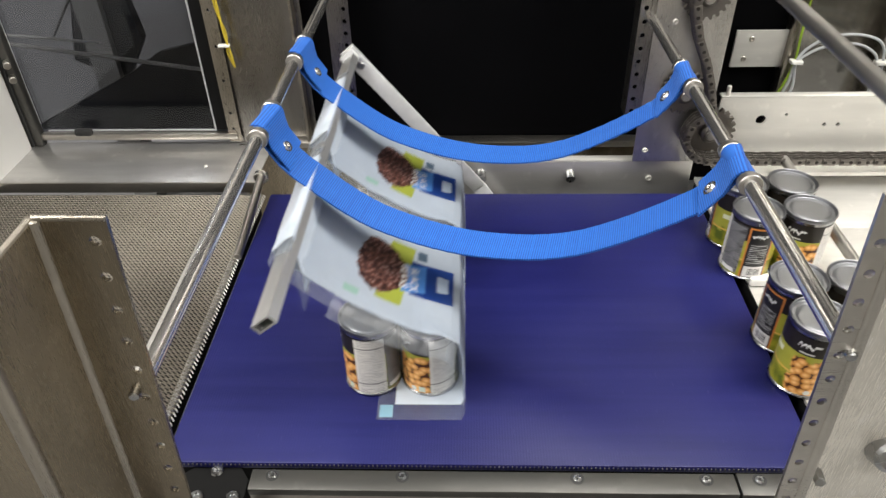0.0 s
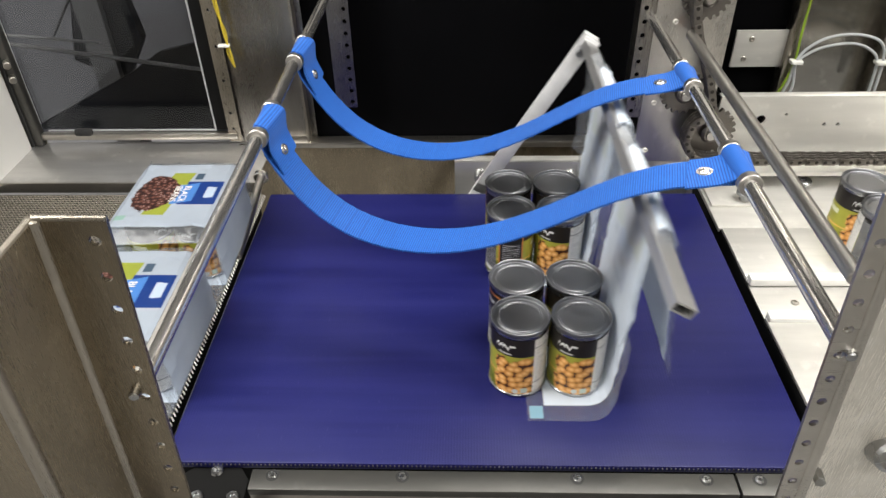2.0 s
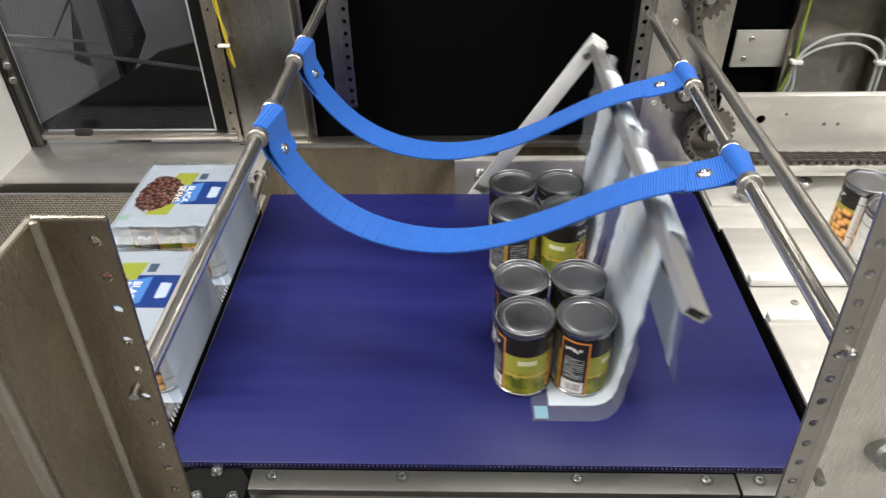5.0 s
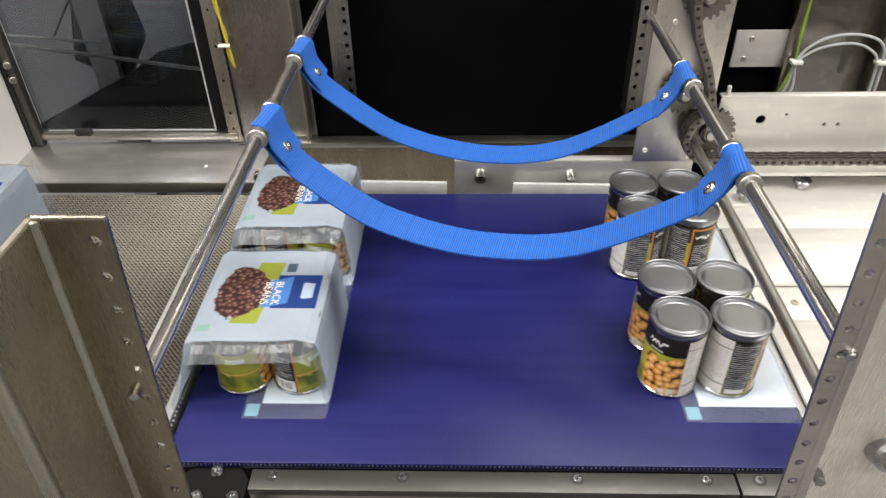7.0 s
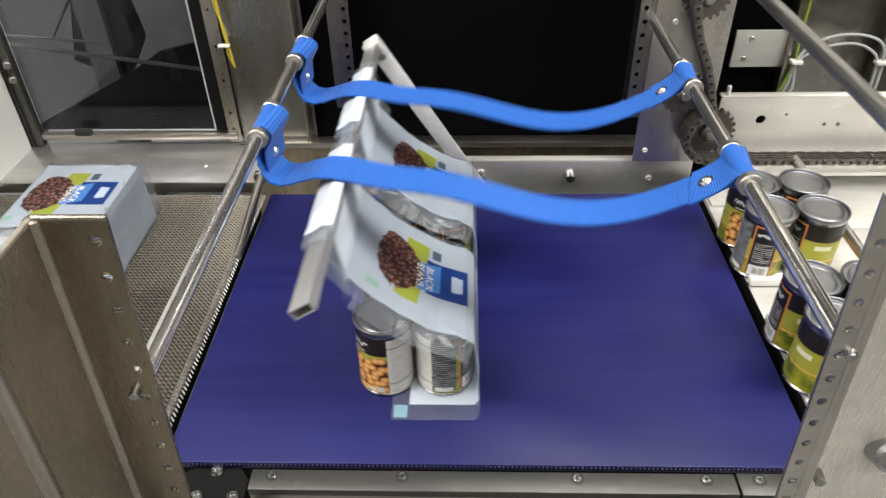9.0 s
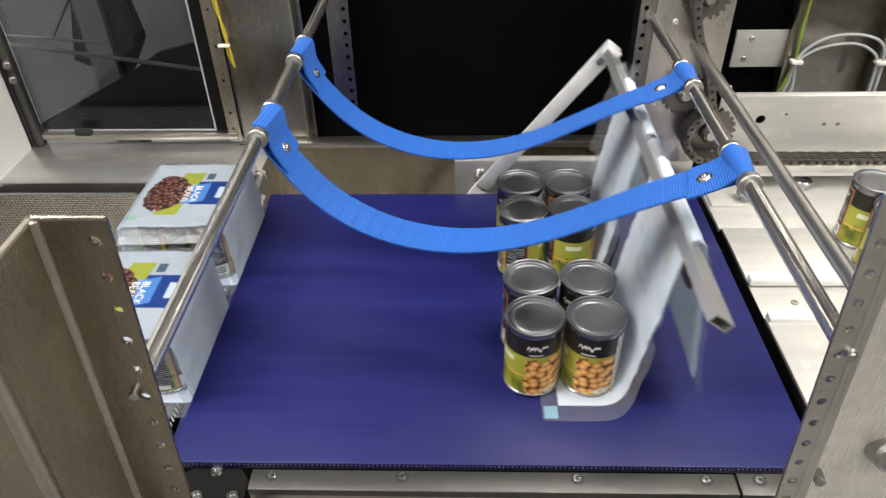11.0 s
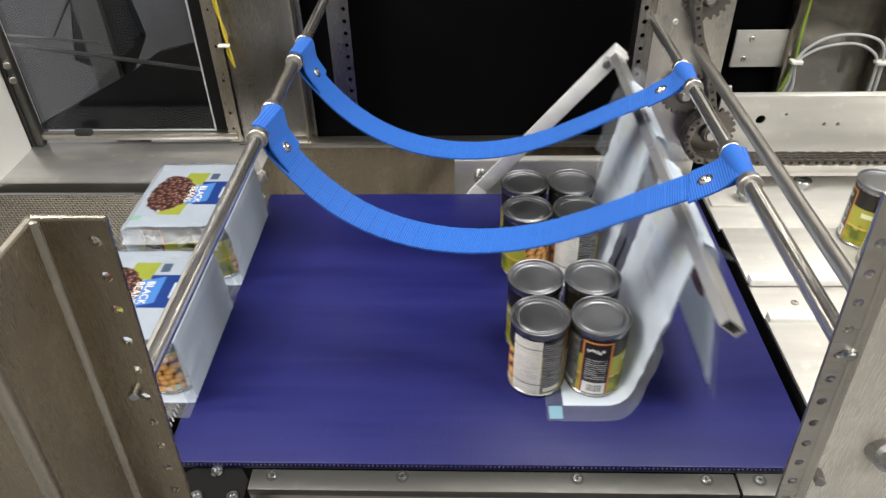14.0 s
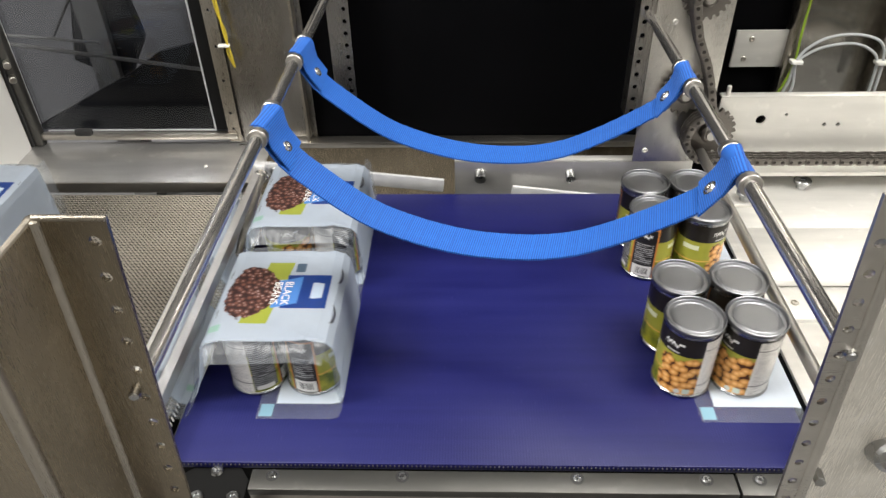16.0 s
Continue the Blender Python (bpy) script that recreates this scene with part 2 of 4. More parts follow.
def label_material():
    """Can label wrapped round the body: picture, white panel, text panel and green panel in turn."""
    n = Nodes("can_label")
    x, y, z = n.xyz(n.coord())
    ang = n.m("ADD", n.m("DIVIDE", n.m("ARCTAN2", y, x), 2 * math.pi), 0.5)
    arc = n.m("MULTIPLY", ang, 0.229)
    flat = n.node("CombineXYZ", {0: arc, 1: z, 2: 0.0})
    cell = n.t.nodes.new("ShaderNodeTexVoronoi")
    cell.voronoi_dimensions = "2D"
    n.put(cell.inputs["Vector"], n.scaled(flat, (0.95, 1.1, 1)))
    cell.inputs["Scale"].default_value = 96
    cell.inputs["Randomness"].default_value = 0.75
    d = cell.outputs["Distance"]
    pea = n.mix(n.ramp(d, 0.08, 0.45), (0.95, 0.58, 0.22), (0.68, 0.30, 0.07))
    pea = n.mix(n.ramp(d, 0.50, 0.66), pea, (0.07, 0.024, 0.007))
    warp = n.m("MULTIPLY", n.m("SUBTRACT", n.noise(flat, 55, 2), 0.5), 0.030)
    zz = n.m("ADD", z, warp)
    black = (0.016, 0.013, 0.010)
    green = n.mix(n.ramp(n.noise(flat, 40, 3), 0.4, 0.65), (0.10, 0.13, 0.012), (0.40, 0.38, 0.03))
    lime = n.mix(n.noise(flat, 30, 2), (0.29, 0.30, 0.030), (0.46, 0.44, 0.065))

    def band(a0, a1):
        return n.box(arc, a0, a1, 0.0003)

    col = n.mix(n.box(z, 0.0, 0.071), black, lime)
    col = n.mix(n.box(zz, -0.02, 0.036), col, green)
    col = n.mix(n.box(z, 0.035, 0.0375), col, (0.75, 0.45, 0.10))
    # white flash and two script strokes beside the picture
    col = n.mix(n.both(band(0.190, 0.215), n.box(z, 0.056, 0.064)), col, (0.75, 0.77, 0.55))
    swirl = n.m("ADD", 0.086, n.m("MULTIPLY", n.m("SUBTRACT", n.noise(n.scaled(flat, (330, 20, 1)), 1.0, 1), 0.5), 0.020))
    stroke = n.both(band(0.004, 0.031), n.ramp(n.m("ABSOLUTE", n.m("SUBTRACT", z, swirl)), 0.0016, 0.0024, 1.0, 0.0))
    col = n.mix(stroke, col, (0.72, 0.72, 0.70))
    col = n.mix(n.both(band(0.008, 0.026), n.box(z, 0.0735, 0.0755)), col, (0.6, 0.6, 0.58))
    # picture of chick peas
    heap = n.both(n.box(n.m("ADD", arc, warp), 0.004, 0.056, 0.001), n.ramp(zz, 0.063, 0.065, 1.0, 0.0))
    col = n.mix(heap, col, pea)
    col = n.mix(n.both(band(0.040, 0.049), n.box(z, 0.006, 0.015)), col, (0.62, 0.70, 0.60))
    dot = n.m("ADD", n.m("POWER", n.m("SUBTRACT", arc, 0.033), 2.0), n.m("POWER", n.m("SUBTRACT", z, 0.0095), 2.0))
    col = n.mix(n.ramp(dot, 0.000014, 0.000018, 1.0, 0.0), col, (0.7, 0.72, 0.68))
    # white panel with fine rules
    rule = n.ramp(n.m("SINE", n.m("MULTIPLY", z, 2300.0)), 0.55, 0.8)
    dash = n.ramp(n.noise(n.scaled(flat, (60, 800, 1)), 1.0, 1), 0.42, 0.46)
    grey = n.mix(n.both(rule, dash, band(0.060, 0.092)), (0.74, 0.72, 0.68), (0.32, 0.31, 0.30))
    grey = n.mix(n.m("ADD", n.box(z, 0.021, 0.0222), n.box(z, 0.083, 0.0842), clamp=True), grey, (0.05, 0.05, 0.05))
    col = n.mix(n.both(band(0.056, 0.096), n.box(z, 0.004, 0.098)), col, grey)
    # dark panel with grey lines of print
    line = n.ramp(n.m("SINE", n.m("MULTIPLY", z, 1750.0)), -0.25, 0.15)
    text = n.mix(n.both(line, dash), (0.018, 0.018, 0.018), (0.36, 0.36, 0.36))
    col = n.mix(n.both(band(0.097, 0.129), n.box(z, 0.008, 0.094)), col, text)
    col = n.mix(n.both(band(0.100, 0.124), n.box(z, 0.008, 0.015)), col, (0.72, 0.71, 0.68))
    # framed panel: orange border, script mark, print, bar code
    col = n.mix(n.both(band(0.133, 0.172), n.box(z, 0.004, 0.096)), col, (0.60, 0.22, 0.05))
    col = n.mix(n.both(band(0.1355, 0.1695), n.box(z, 0.004, 0.093)), col, (0.016, 0.015, 0.015))
    col = n.mix(n.both(band(0.139, 0.166), n.box(z, 0.030, 0.068), line, dash), col, (0.44, 0.44, 0.43))
    mark = n.both(band(0.139, 0.162), n.ramp(n.m("ABSOLUTE", n.m("SUBTRACT", z, n.m("ADD", swirl, -0.004))), 0.0016, 0.0024, 1.0, 0.0))
    col = n.mix(mark, col, (0.7, 0.7, 0.68))
    bars = n.ramp(n.noise(n.scaled(flat, (900, 0.01, 1)), 1.0, 1), 0.49, 0.51)
    code = n.mix(n.both(bars, band(0.144, 0.163), n.box(z, 0.010, 0.022)), (0.76, 0.75, 0.72), (0.05, 0.05, 0.05))
    col = n.mix(n.both(band(0.1375, 0.168), n.box(z, 0.006, 0.026)), col, code)
    return n.done(n.principled(col, 0.34, 0, n.bump(n.noise(flat, 300, 2), 0.04), Specular_IOR_Level=0.35, Coat_Weight=0.04, Coat_Roughness=0.25))


def smoked_material():
    n = Nodes("smoked_pane")
    p = n.coord()
    gloss = n.node("BsdfGlossy", {"Color": (0.9, 0.92, 0.95), "Roughness": n.ramp(n.noise(p, 12, 4), 0.3, 0.8, 0.01, 0.06)})
    see = n.node("BsdfTransparent", {"Color": (0.54, 0.55, 0.57)})
    f = n.m("MULTIPLY", n.node("Fresnel", {"IOR": 1.45}), 0.8)
    return n.done(n.node("MixShader", {0: f, 1: see, 2: gloss}))


BELT, STRAP, FILM, LABEL, SMOKED = belt_material(), strap_material(), film_material("printed_film", 1.0, lit_by=0.84), label_material(), smoked_material()


# inner face has paler paper, in place of light shining through both layers
FILM_IN = film_material("film_inside_lit", 0.14, (0.80, 0.90), 1.40, 0.26)


# ---- mesh helpers ----
def link(name, bm, material, smooth=True):
    me = bpy.data.meshes.new(name)
    bm.to_mesh(me)
    bm.free()
    me.materials.append(material)
    if smooth:
        me.polygons.foreach_set("use_smooth", [True] * len(me.polygons))
        me.set_sharp_from_angle(angle=radians(35))
    return new(name, me)


def part(name, bm, material, parent, label=""):
    ob = link(name, bm, material)
    ob.parent = parent
    return tagged(ob, label)


def thing(name, label, category, m=None, group="", kind=""):
    ob = new(name)
    ob.empty_display_size = 0.02
    if m is not None:
        ob.matrix_world = m
    return tagged(ob, label, category, group, kind)


def structure(name, bm, material, label, category="structure"):
    return tagged(link(name, bm, material), label, category, "", "structure")


def box(lo, hi, bevel=0.0, bm=None, m=None):
    bm2 = bmesh.new()
    bmesh.ops.create_cube(bm2, size=1)
    for v in bm2.verts:
        v.co = Vector([lo[i] + (v.co[i] + 0.5) * (hi[i] - lo[i]) for i in range(3)])
    if bevel:
        bmesh.ops.bevel(bm2, geom=bm2.edges[:], offset=bevel, segments=2, affect="EDGES", profile=0.5)
    return merge(bm2, bm, m)


def merge(bm2, bm=None, m=None):
    if m is not None:
        bmesh.ops.transform(bm2, matrix=m, verts=bm2.verts)
    if bm is None:
        return bm2
    me = bpy.data.meshes.new("tmp")
    bm2.to_mesh(me)
    bm2.free()
    bm.from_mesh(me)
    bpy.data.meshes.remove(me)
    return bm


def lathe(profile, seg=40, bm=None, m=None):
    """Turn a profile of (r, z) about the z axis."""
    b = bmesh.new()
    rings = []
    for r, z in profile:
        if r < 1e-6:
            rings.append([b.verts.new((0, 0, z))])
        else:
            rings.append([b.verts.new((r * math.cos(2 * math.pi * i / seg), r * math.sin(2 * math.pi * i / seg), z)) for i in range(seg)])
    for p, q in zip(rings, rings[1:]):
        for i in range(seg):
            j = (i + 1) % seg
            loop = [p[i % len(p)], p[j % len(p)], q[j % len(q)], q[i % len(q)]]
            loop = [v for k, v in enumerate(loop) if v not in loop[:k]]
            if len(loop) > 2:
                b.faces.new(loop)
    bmesh.ops.recalc_face_normals(b, faces=b.faces)
    return merge(b, bm, m)


def along(p, q):
    p, q = Vector(p), Vector(q)
    return Matrix.Translation(p) @ (q - p).to_track_quat("Z", "Y").to_matrix().to_4x4(), (q - p).length


def rod(p, q, r, seg=20, bm=None, bevel=0.0012):
    m, length = along(p, q)
    return lathe([(0, 0), (r - bevel, 0), (r, bevel), (r, length - bevel), (r - bevel, length), (0, length)], seg, bm, m)


def tube(points, r, seg=8, bm=None):
    """A round cable through points."""
    b = bmesh.new()
    pts = [Vector(p) for p in points]
    rings = []
    for i, p in enumerate(pts):
        d = (pts[min(i + 1, len(pts) - 1)] - pts[max(i - 1, 0)]).normalized()
        u = d.orthogonal().normalized() if not rings else (last - last.dot(d) * d).normalized()
        last, w = u, d.cross(u)
        rings.append([b.verts.new(p + r * (math.cos(a) * u + math.sin(a) * w)) for a in [2 * math.pi * k / seg for k in range(seg)]])
    for a, c in zip(rings, rings[1:]):
        for k in range(seg):
            b.faces.new((a[k], a[(k + 1) % seg], c[(k + 1) % seg], c[k]))
    b.faces.new(rings[0][::-1])
    b.faces.new(rings[-1])
    return merge(b, bm)


def arc_points(ctrl, n=24):
    """Smooth curve through control points (Catmull-Rom)."""
    c = [Vector(p) for p in ctrl]
    c = [2 * c[0] - c[1]] + c + [2 * c[-1] - c[-2]]
    out = []
    for i in range(1, len(c) - 2):
        for k in range(n):
            t = k / n
            a, b, d, e = c[i - 1:i + 3]
            out.append(0.5 * (2 * b + (d - a) * t + (2 * a - 5 * b + 4 * d - e) * t * t + (3 * b - a - 3 * d + e) * t ** 3))
    return out + [c[-2]]


def sheet(outline, normal, thick, holes=(), bm=None):
    """A flat plate from a 3D outline (list of points), with round holes ((centre), r), extruded along normal."""
    b = bmesh.new()
    o, nrm = Vector(outline[0]), Vector(normal).normalized()
    u = (Vector(outline[1]) - o).normalized()
    w = nrm.cross(u)
    edges = []

    def ring(points):
        vs = [b.verts.new(p) for p in points]
        edges.extend(b.edges.new((vs[i], vs[(i + 1) % len(vs)])) for i in range(len(vs)))

    ring([Vector(p) for p in outline])
    for c, r in holes:
        ring([Vector(c) + r * (math.cos(2 * math.pi * i / 14) * u + math.sin(2 * math.pi * i / 14) * w) for i in range(14)])
    bmesh.ops.triangle_fill(b, use_beauty=True, use_dissolve=False, edges=edges)
    faces = b.faces[:]
    g = bmesh.ops.extrude_face_region(b, geom=faces)
    bmesh.ops.translate(b, vec=nrm * thick, verts=[v for v in g["geom"] if isinstance(v, bmesh.types.BMVert)])
    bmesh.ops.recalc_face_normals(b, faces=b.faces)
    return merge(b, bm)


def screw_bm(p, normal, r, h=0.002):
    """Domed screw head with a recessed socket."""
    m, _ = along(p, Vector(p) + Vector(normal))
    return lathe([(r, 0), (r, h * 0.5), (r * 0.8, h), (r * 0.45, h), (r * 0.4, h * 0.4), (0, h * 0.4)], 18, None, m)


# ---- the setting ----
def build_hall():
    structure("floor", box((-4.5, -3, -0.95), (4.5, 2.2, -0.90)), GREY, "dark grey hall floor under the machine", "floor")
    structure("wall_back", box((-4.5, 2.2, -0.95), (4.5, 2.3, 2.6)), VOID, "dark wall behind the machine", "wall")
    # unseen walls and ceiling, added to close the reflections and bounce lamp light
    structure("wall_front", box((-4.6, -3.1, -0.95), (4.6, -3.0, 2.6)), PAINT, "unseen pale wall behind the operator's side, added to bounce light", "wall")
    structure("wall_left", box((-4.6, -3.0, -0.95), (-4.5, 2.3, 2.6)), PAINT, "unseen pale side wall, added to bounce light", "wall")
    structure("wall_right", box((4.5, -3.0, -0.95), (4.6, 2.3, 2.6)), PAINT, "unseen pale side wall, added to bounce light", "wall")
    structure("ceiling", box((-4.6, -3.1, 2.6), (4.6, 2.3, 2.7)), PAINT, "unseen pale ceiling, added to bounce light", "ceiling")


def sink(screw, x, y, z):
    """Flat dark ring and dot that paint the shade of a screw's recess and the socket in its head."""
    m = screw.matrix_basis.inverted()
    part("recess_shade", lathe([(0.0050, 0.0003), (0.0082, 0.0003), (0.0085, -0.001)], 20, None, m @ pose(x, y, z)), RUBBER, screw)
    part("socket", lathe([(0, 0.0003), (0.0022, 0.0003), (0.0022, -0.001)], 6, None, m @ pose(x, y, z + 0.0021)), RUBBER, screw)


def build_belts():
    b = thing("wrapping_conveyor", "violet plastic conveyor belt with a dotted edge in a steel frame", "conveyor", pose(0, 0, 0))
    part("belt", box((-HALF, 0, -0.012), (HALF, DEPTH, 0.0), 0.003), BELT, b, "matt violet plastic belt")
    bm = bmesh.new()
    for i in range(150):
        x = -HALF + 0.004 + i * (2 * HALF - 0.008) / 149
        box((x - 0.0007, -0.0016, -0.0045), (x + 0.0007, 0.0005, -0.0025), 0, bm)
    tagged(part("belt_pins", bm, STEEL_DIM, b, "row of pale pin ends along the belt edge"), kind="stuff")
    part("support_bed", box((-HALF + 0.01, 0.01, -0.10), (HALF - 0.01, DEPTH - 0.01, -0.015)), VOID, b)
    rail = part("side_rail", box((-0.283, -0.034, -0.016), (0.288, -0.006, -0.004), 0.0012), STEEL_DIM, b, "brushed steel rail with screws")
    for x in (-0.257, -0.102, 0.104, 0.254):
        sc = part("screw", screw_bm((x, -0.0145, -0.004), (0, 0, 1), 0.0052), TIN, rail)
        sink(sc, x, -0.0145, -0.004)
    part("side_skirt", box((-0.283, -0.031, -0.12), (0.288, -0.027, -0.016)), STEEL, b)
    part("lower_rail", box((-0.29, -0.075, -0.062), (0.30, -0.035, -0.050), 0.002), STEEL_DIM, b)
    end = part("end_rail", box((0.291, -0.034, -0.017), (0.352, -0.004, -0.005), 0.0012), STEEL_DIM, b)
    sink(part("screw", screw_bm((0.316, -0.0135, -0.005), (0, 0, 1), 0.0052), TIN, end), 0.316, -0.0135, -0.005)
    plate = part("bearing_plate", sheet([(-0.37, -0.09, -0.018), (-0.287, -0.09, -0.018), (-0.287, -0.016, -0.018), (-0.302, 0.004, -0.018), (-0.352, 0.006, -0.018), (-0.37, -0.010, -0.018)], (0, 0, 1), 0.006), VOID, b, "black bevelled bearing plate with bolts")
    for p in ((-0.328, -0.005), (-0.300, -0.040), (-0.343, -0.040)):
        part("bolt", screw_bm((p[0], p[1], -0.012), (0, 0, 1), 0.008, 0.004), TIN, plate)
    # outfeed wire mesh
    o = thing("outfeed_conveyor", "woven steel wire mesh conveyor belt beside the violet belt", "conveyor", pose(0, 0, 0))
    verts, faces = [], []

    def ribbon(p, q, w):
        p, q = Vector(p), Vector(q)
        n = Vector((-(q - p).y, (q - p).x, 0)).normalized() * w
        k = len(verts)
        up = Vector((0, 0, w * 1.2))
        verts.extend([p - n, p + up, p + n, q - n, q + up, q + n])
        faces.extend([(k, k + 3, k + 4, k + 1), (k + 1, k + 4, k + 5, k + 2)])

    px, py = 0.0068, 0.0075
    for i in range(84):
        x = -0.4075 - i * px
        for j in range(80):
            y = -0.005 + j * py
            ribbon((x, y, -0.003), (x - px * 1.15, y + py * 0.5, -0.0005), 0.0011)
            ribbon((x - px * 1.15, y + py * 0.5, -0.0005), (x, y + py, -0.003), 0.0011)
    me = bpy.data.meshes.new("wire_mesh")
    me.from_pydata(verts, [], faces)
    me.materials.append(WIRE)
    mesh = new("wire_mesh", me)
    mesh.parent = o
    tagged(mesh, "woven steel wire mesh", kind="stuff")
    bm = bmesh.new()
    for i in range(42):
        x = -0.4185 - i * px * 2
        rod((x, -0.01, -0.004), (x, 0.598, -0.004), 0.0010, 6, bm, 0.0003)
    tagged(part("cross_wires", bm, WIRE, o), kind="stuff")
    bm = bmesh.new()
    for j in range(80):
        y = -0.004 + j * py
        rod((-0.4015, y, -0.003), (-0.4050, y + 0.0042, 0.0005), 0.0013, 6, bm, 0.0003)
    tagged(part("wire_edge", bm, DULL_ROD, o, "bent wire ends along the edge of the mesh"), kind="stuff")
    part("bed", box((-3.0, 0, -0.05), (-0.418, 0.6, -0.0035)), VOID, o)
    part("edge_roller", rod((-0.4135, -0.01, -0.006), (-0.4135, 0.6, -0.006), 0.0055), DULL_ROD, o)


def build_infeed():
    t = thing("infeed_table", "pale satin steel infeed table with lane guides", "table", pose(0, 0, 0))
    part("lane_plate", box((0.411, 0.02, -0.006), (3.9, 0.262, 0.0), 0.001), STEEL_PALE, t)
    part("lane_plate", box((0.411, 0.347, -0.006), (3.9, 0.487, 0.0), 0.001), STEEL_PALE, t)
    part("middle_plate", box((0.411, 0.266, -0.016), (3.9, 0.343, -0.008), 0.001), STEEL_PALE, t)
    part("back_plate", box((0.408, 0.491, -0.012), (3.9, 0.66, -0.004), 0.001), STEEL_PALE, t)
    for y in (0.250, 0.338):
        part("lane_guide", box((0.413, y, -0.006), (3.9, y + 0.018, 0.008), 0.003), WHITE, t, "white plastic slide strip")
    for x, y in ((0.47, 0.302), (0.66, 0.302)):
        part("screw", screw_bm((x, y, -0.008), (0, 0, 1), 0.006, 0.003), STEEL, t)
    part("bracket", box((0.412, 0.555, -0.004), (0.50, 0.635, 0.002), 0.002), STEEL_PALE, t)
    for x, y, z in ((0.594, 0.621, -0.004), (0.474, 0.572, 0.002)):
        part("standoff", lathe([(0.009, 0), (0.009, 0.008), (0.014, 0.010), (0.016, 0.012), (0.016, 0.016), (0.014, 0.018), (0.005, 0.018), (0.0045, 0.015), (0, 0.015)], 28, None, pose(x, y, z)), TIN, t, "round steel standoff screw")
    # solid dark strip painted in place of the slot's shade
    part("chain_slot_shade", box((0.60, 0.6605, -0.02), (1.6, 0.69, -0.002)), VOID, t, "near-black strip that stands in for the shaded slot under the chain guide")
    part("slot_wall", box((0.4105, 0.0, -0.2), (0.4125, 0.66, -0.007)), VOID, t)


def build_back():
    # side plate with studs behind the violet belt
    p = thing("side_plate", "low steel side plate with spacer studs behind the belt", "machine part", pose(0, 0, 0))
    part("plate", box((-0.049, 0.660, -0.12), (0.40, 0.666, 0.030), 0.001), STEEL_SATIN, p)
    part("flange", box((-0.049, 0.666, 0.024), (0.40, 0.684, 0.030), 0.001), STEEL_PALE, p)
    for x, r in ((0.0, 0.011), (0.171, 0.009)):
        part("stud", rod((x, 0.660, 0.006), (x, 0.641, 0.002), r), TIN, p)
    part("bolt", screw_bm((0.322, 0.660, -0.006), (0, -1, 0), 0.006, 0.004), STEEL_PALE, p)
    # black rear panel and its perforated posts
    structure("wall_rear_panel", box((-0.34, 0.805, -0.02), (0.45, 0.815, 1.0)), BLACK, "black rear guard panel of the machine", "panel")
    structure("trim_rear_sill", box((-0.42, 0.77, 0.0), (0.44, 0.80, 0.012), 0.001), STEEL, "thin steel sill under the black panel", "trim")
    structure("wall_under_sill", box((-0.50, 0.785, -0.4), (0.44, 0.79, 0.0)), STEEL_POST, "brushed steel plate under the black panel", "panel")

    def post(name, x0, x1, y, z0, holes_x, step, lean=0.0):
        s = thing(name, "perforated steel upright beside the black panel", "upright", pose(0, 0, 0))
        holes = [((holes_x, y, z0 + 0.012 + i * step), 0.0042) for i in range(int((0.9 - z0) / step))]
        part("web", sheet([(x0, y, z0), (x1, y, z0), (x1, y, 0.95), (x0, y, 0.95)], (0, 1, 0), 0.003, holes), STEEL_PERF, s)
        part("flange", box((x0 - 0.003, y, z0), (x0, y + 0.04, 0.95)), STEEL_PERF, s)
        return s

    post("perforated_upright", -0.275, -0.238, 0.75, 0.101, -0.247, 0.0225)
    post("perforated_upright", 0.2585, 0.2825, 0.643, 0.131, 0.2655, 0.0228)
    # plates left of the black panel
    structure("wall_rear_plate", box((-0.50, 0.80, 0.0), (-0.336, 0.803, 0.95)), STEEL_PERF, "brushed steel rear plate", "panel")
    structure("trim_rear_fold", box((-0.352, 0.775, 0.0), (-0.347, 0.80, 0.95)), STEEL_UP, "folded steel edge", "trim")
    # ledge beside the outfeed
    ledge = thing("steel_ledge", "brushed steel ledge behind the mesh conveyor", "ledge", pose(0, 0, 0))
    part("top", box((-0.98, 0.640, -0.004), (-0.43, 0.80, 0.0), 0.001), STEEL_SATIN, ledge)
    part("front", box((-0.98, 0.636, -0.022), (-0.43, 0.640, 0.0), 0.001), STEEL, ledge)
    part("skirt", box((-1.1, 0.606, -0.10), (-0.43, 0.610, -0.012)), DULL_ROD, ledge)
    part("screw", screw_bm((-0.545, 0.70, 0.0), (0, 0, 1), 0.004), STEEL_PALE, ledge)


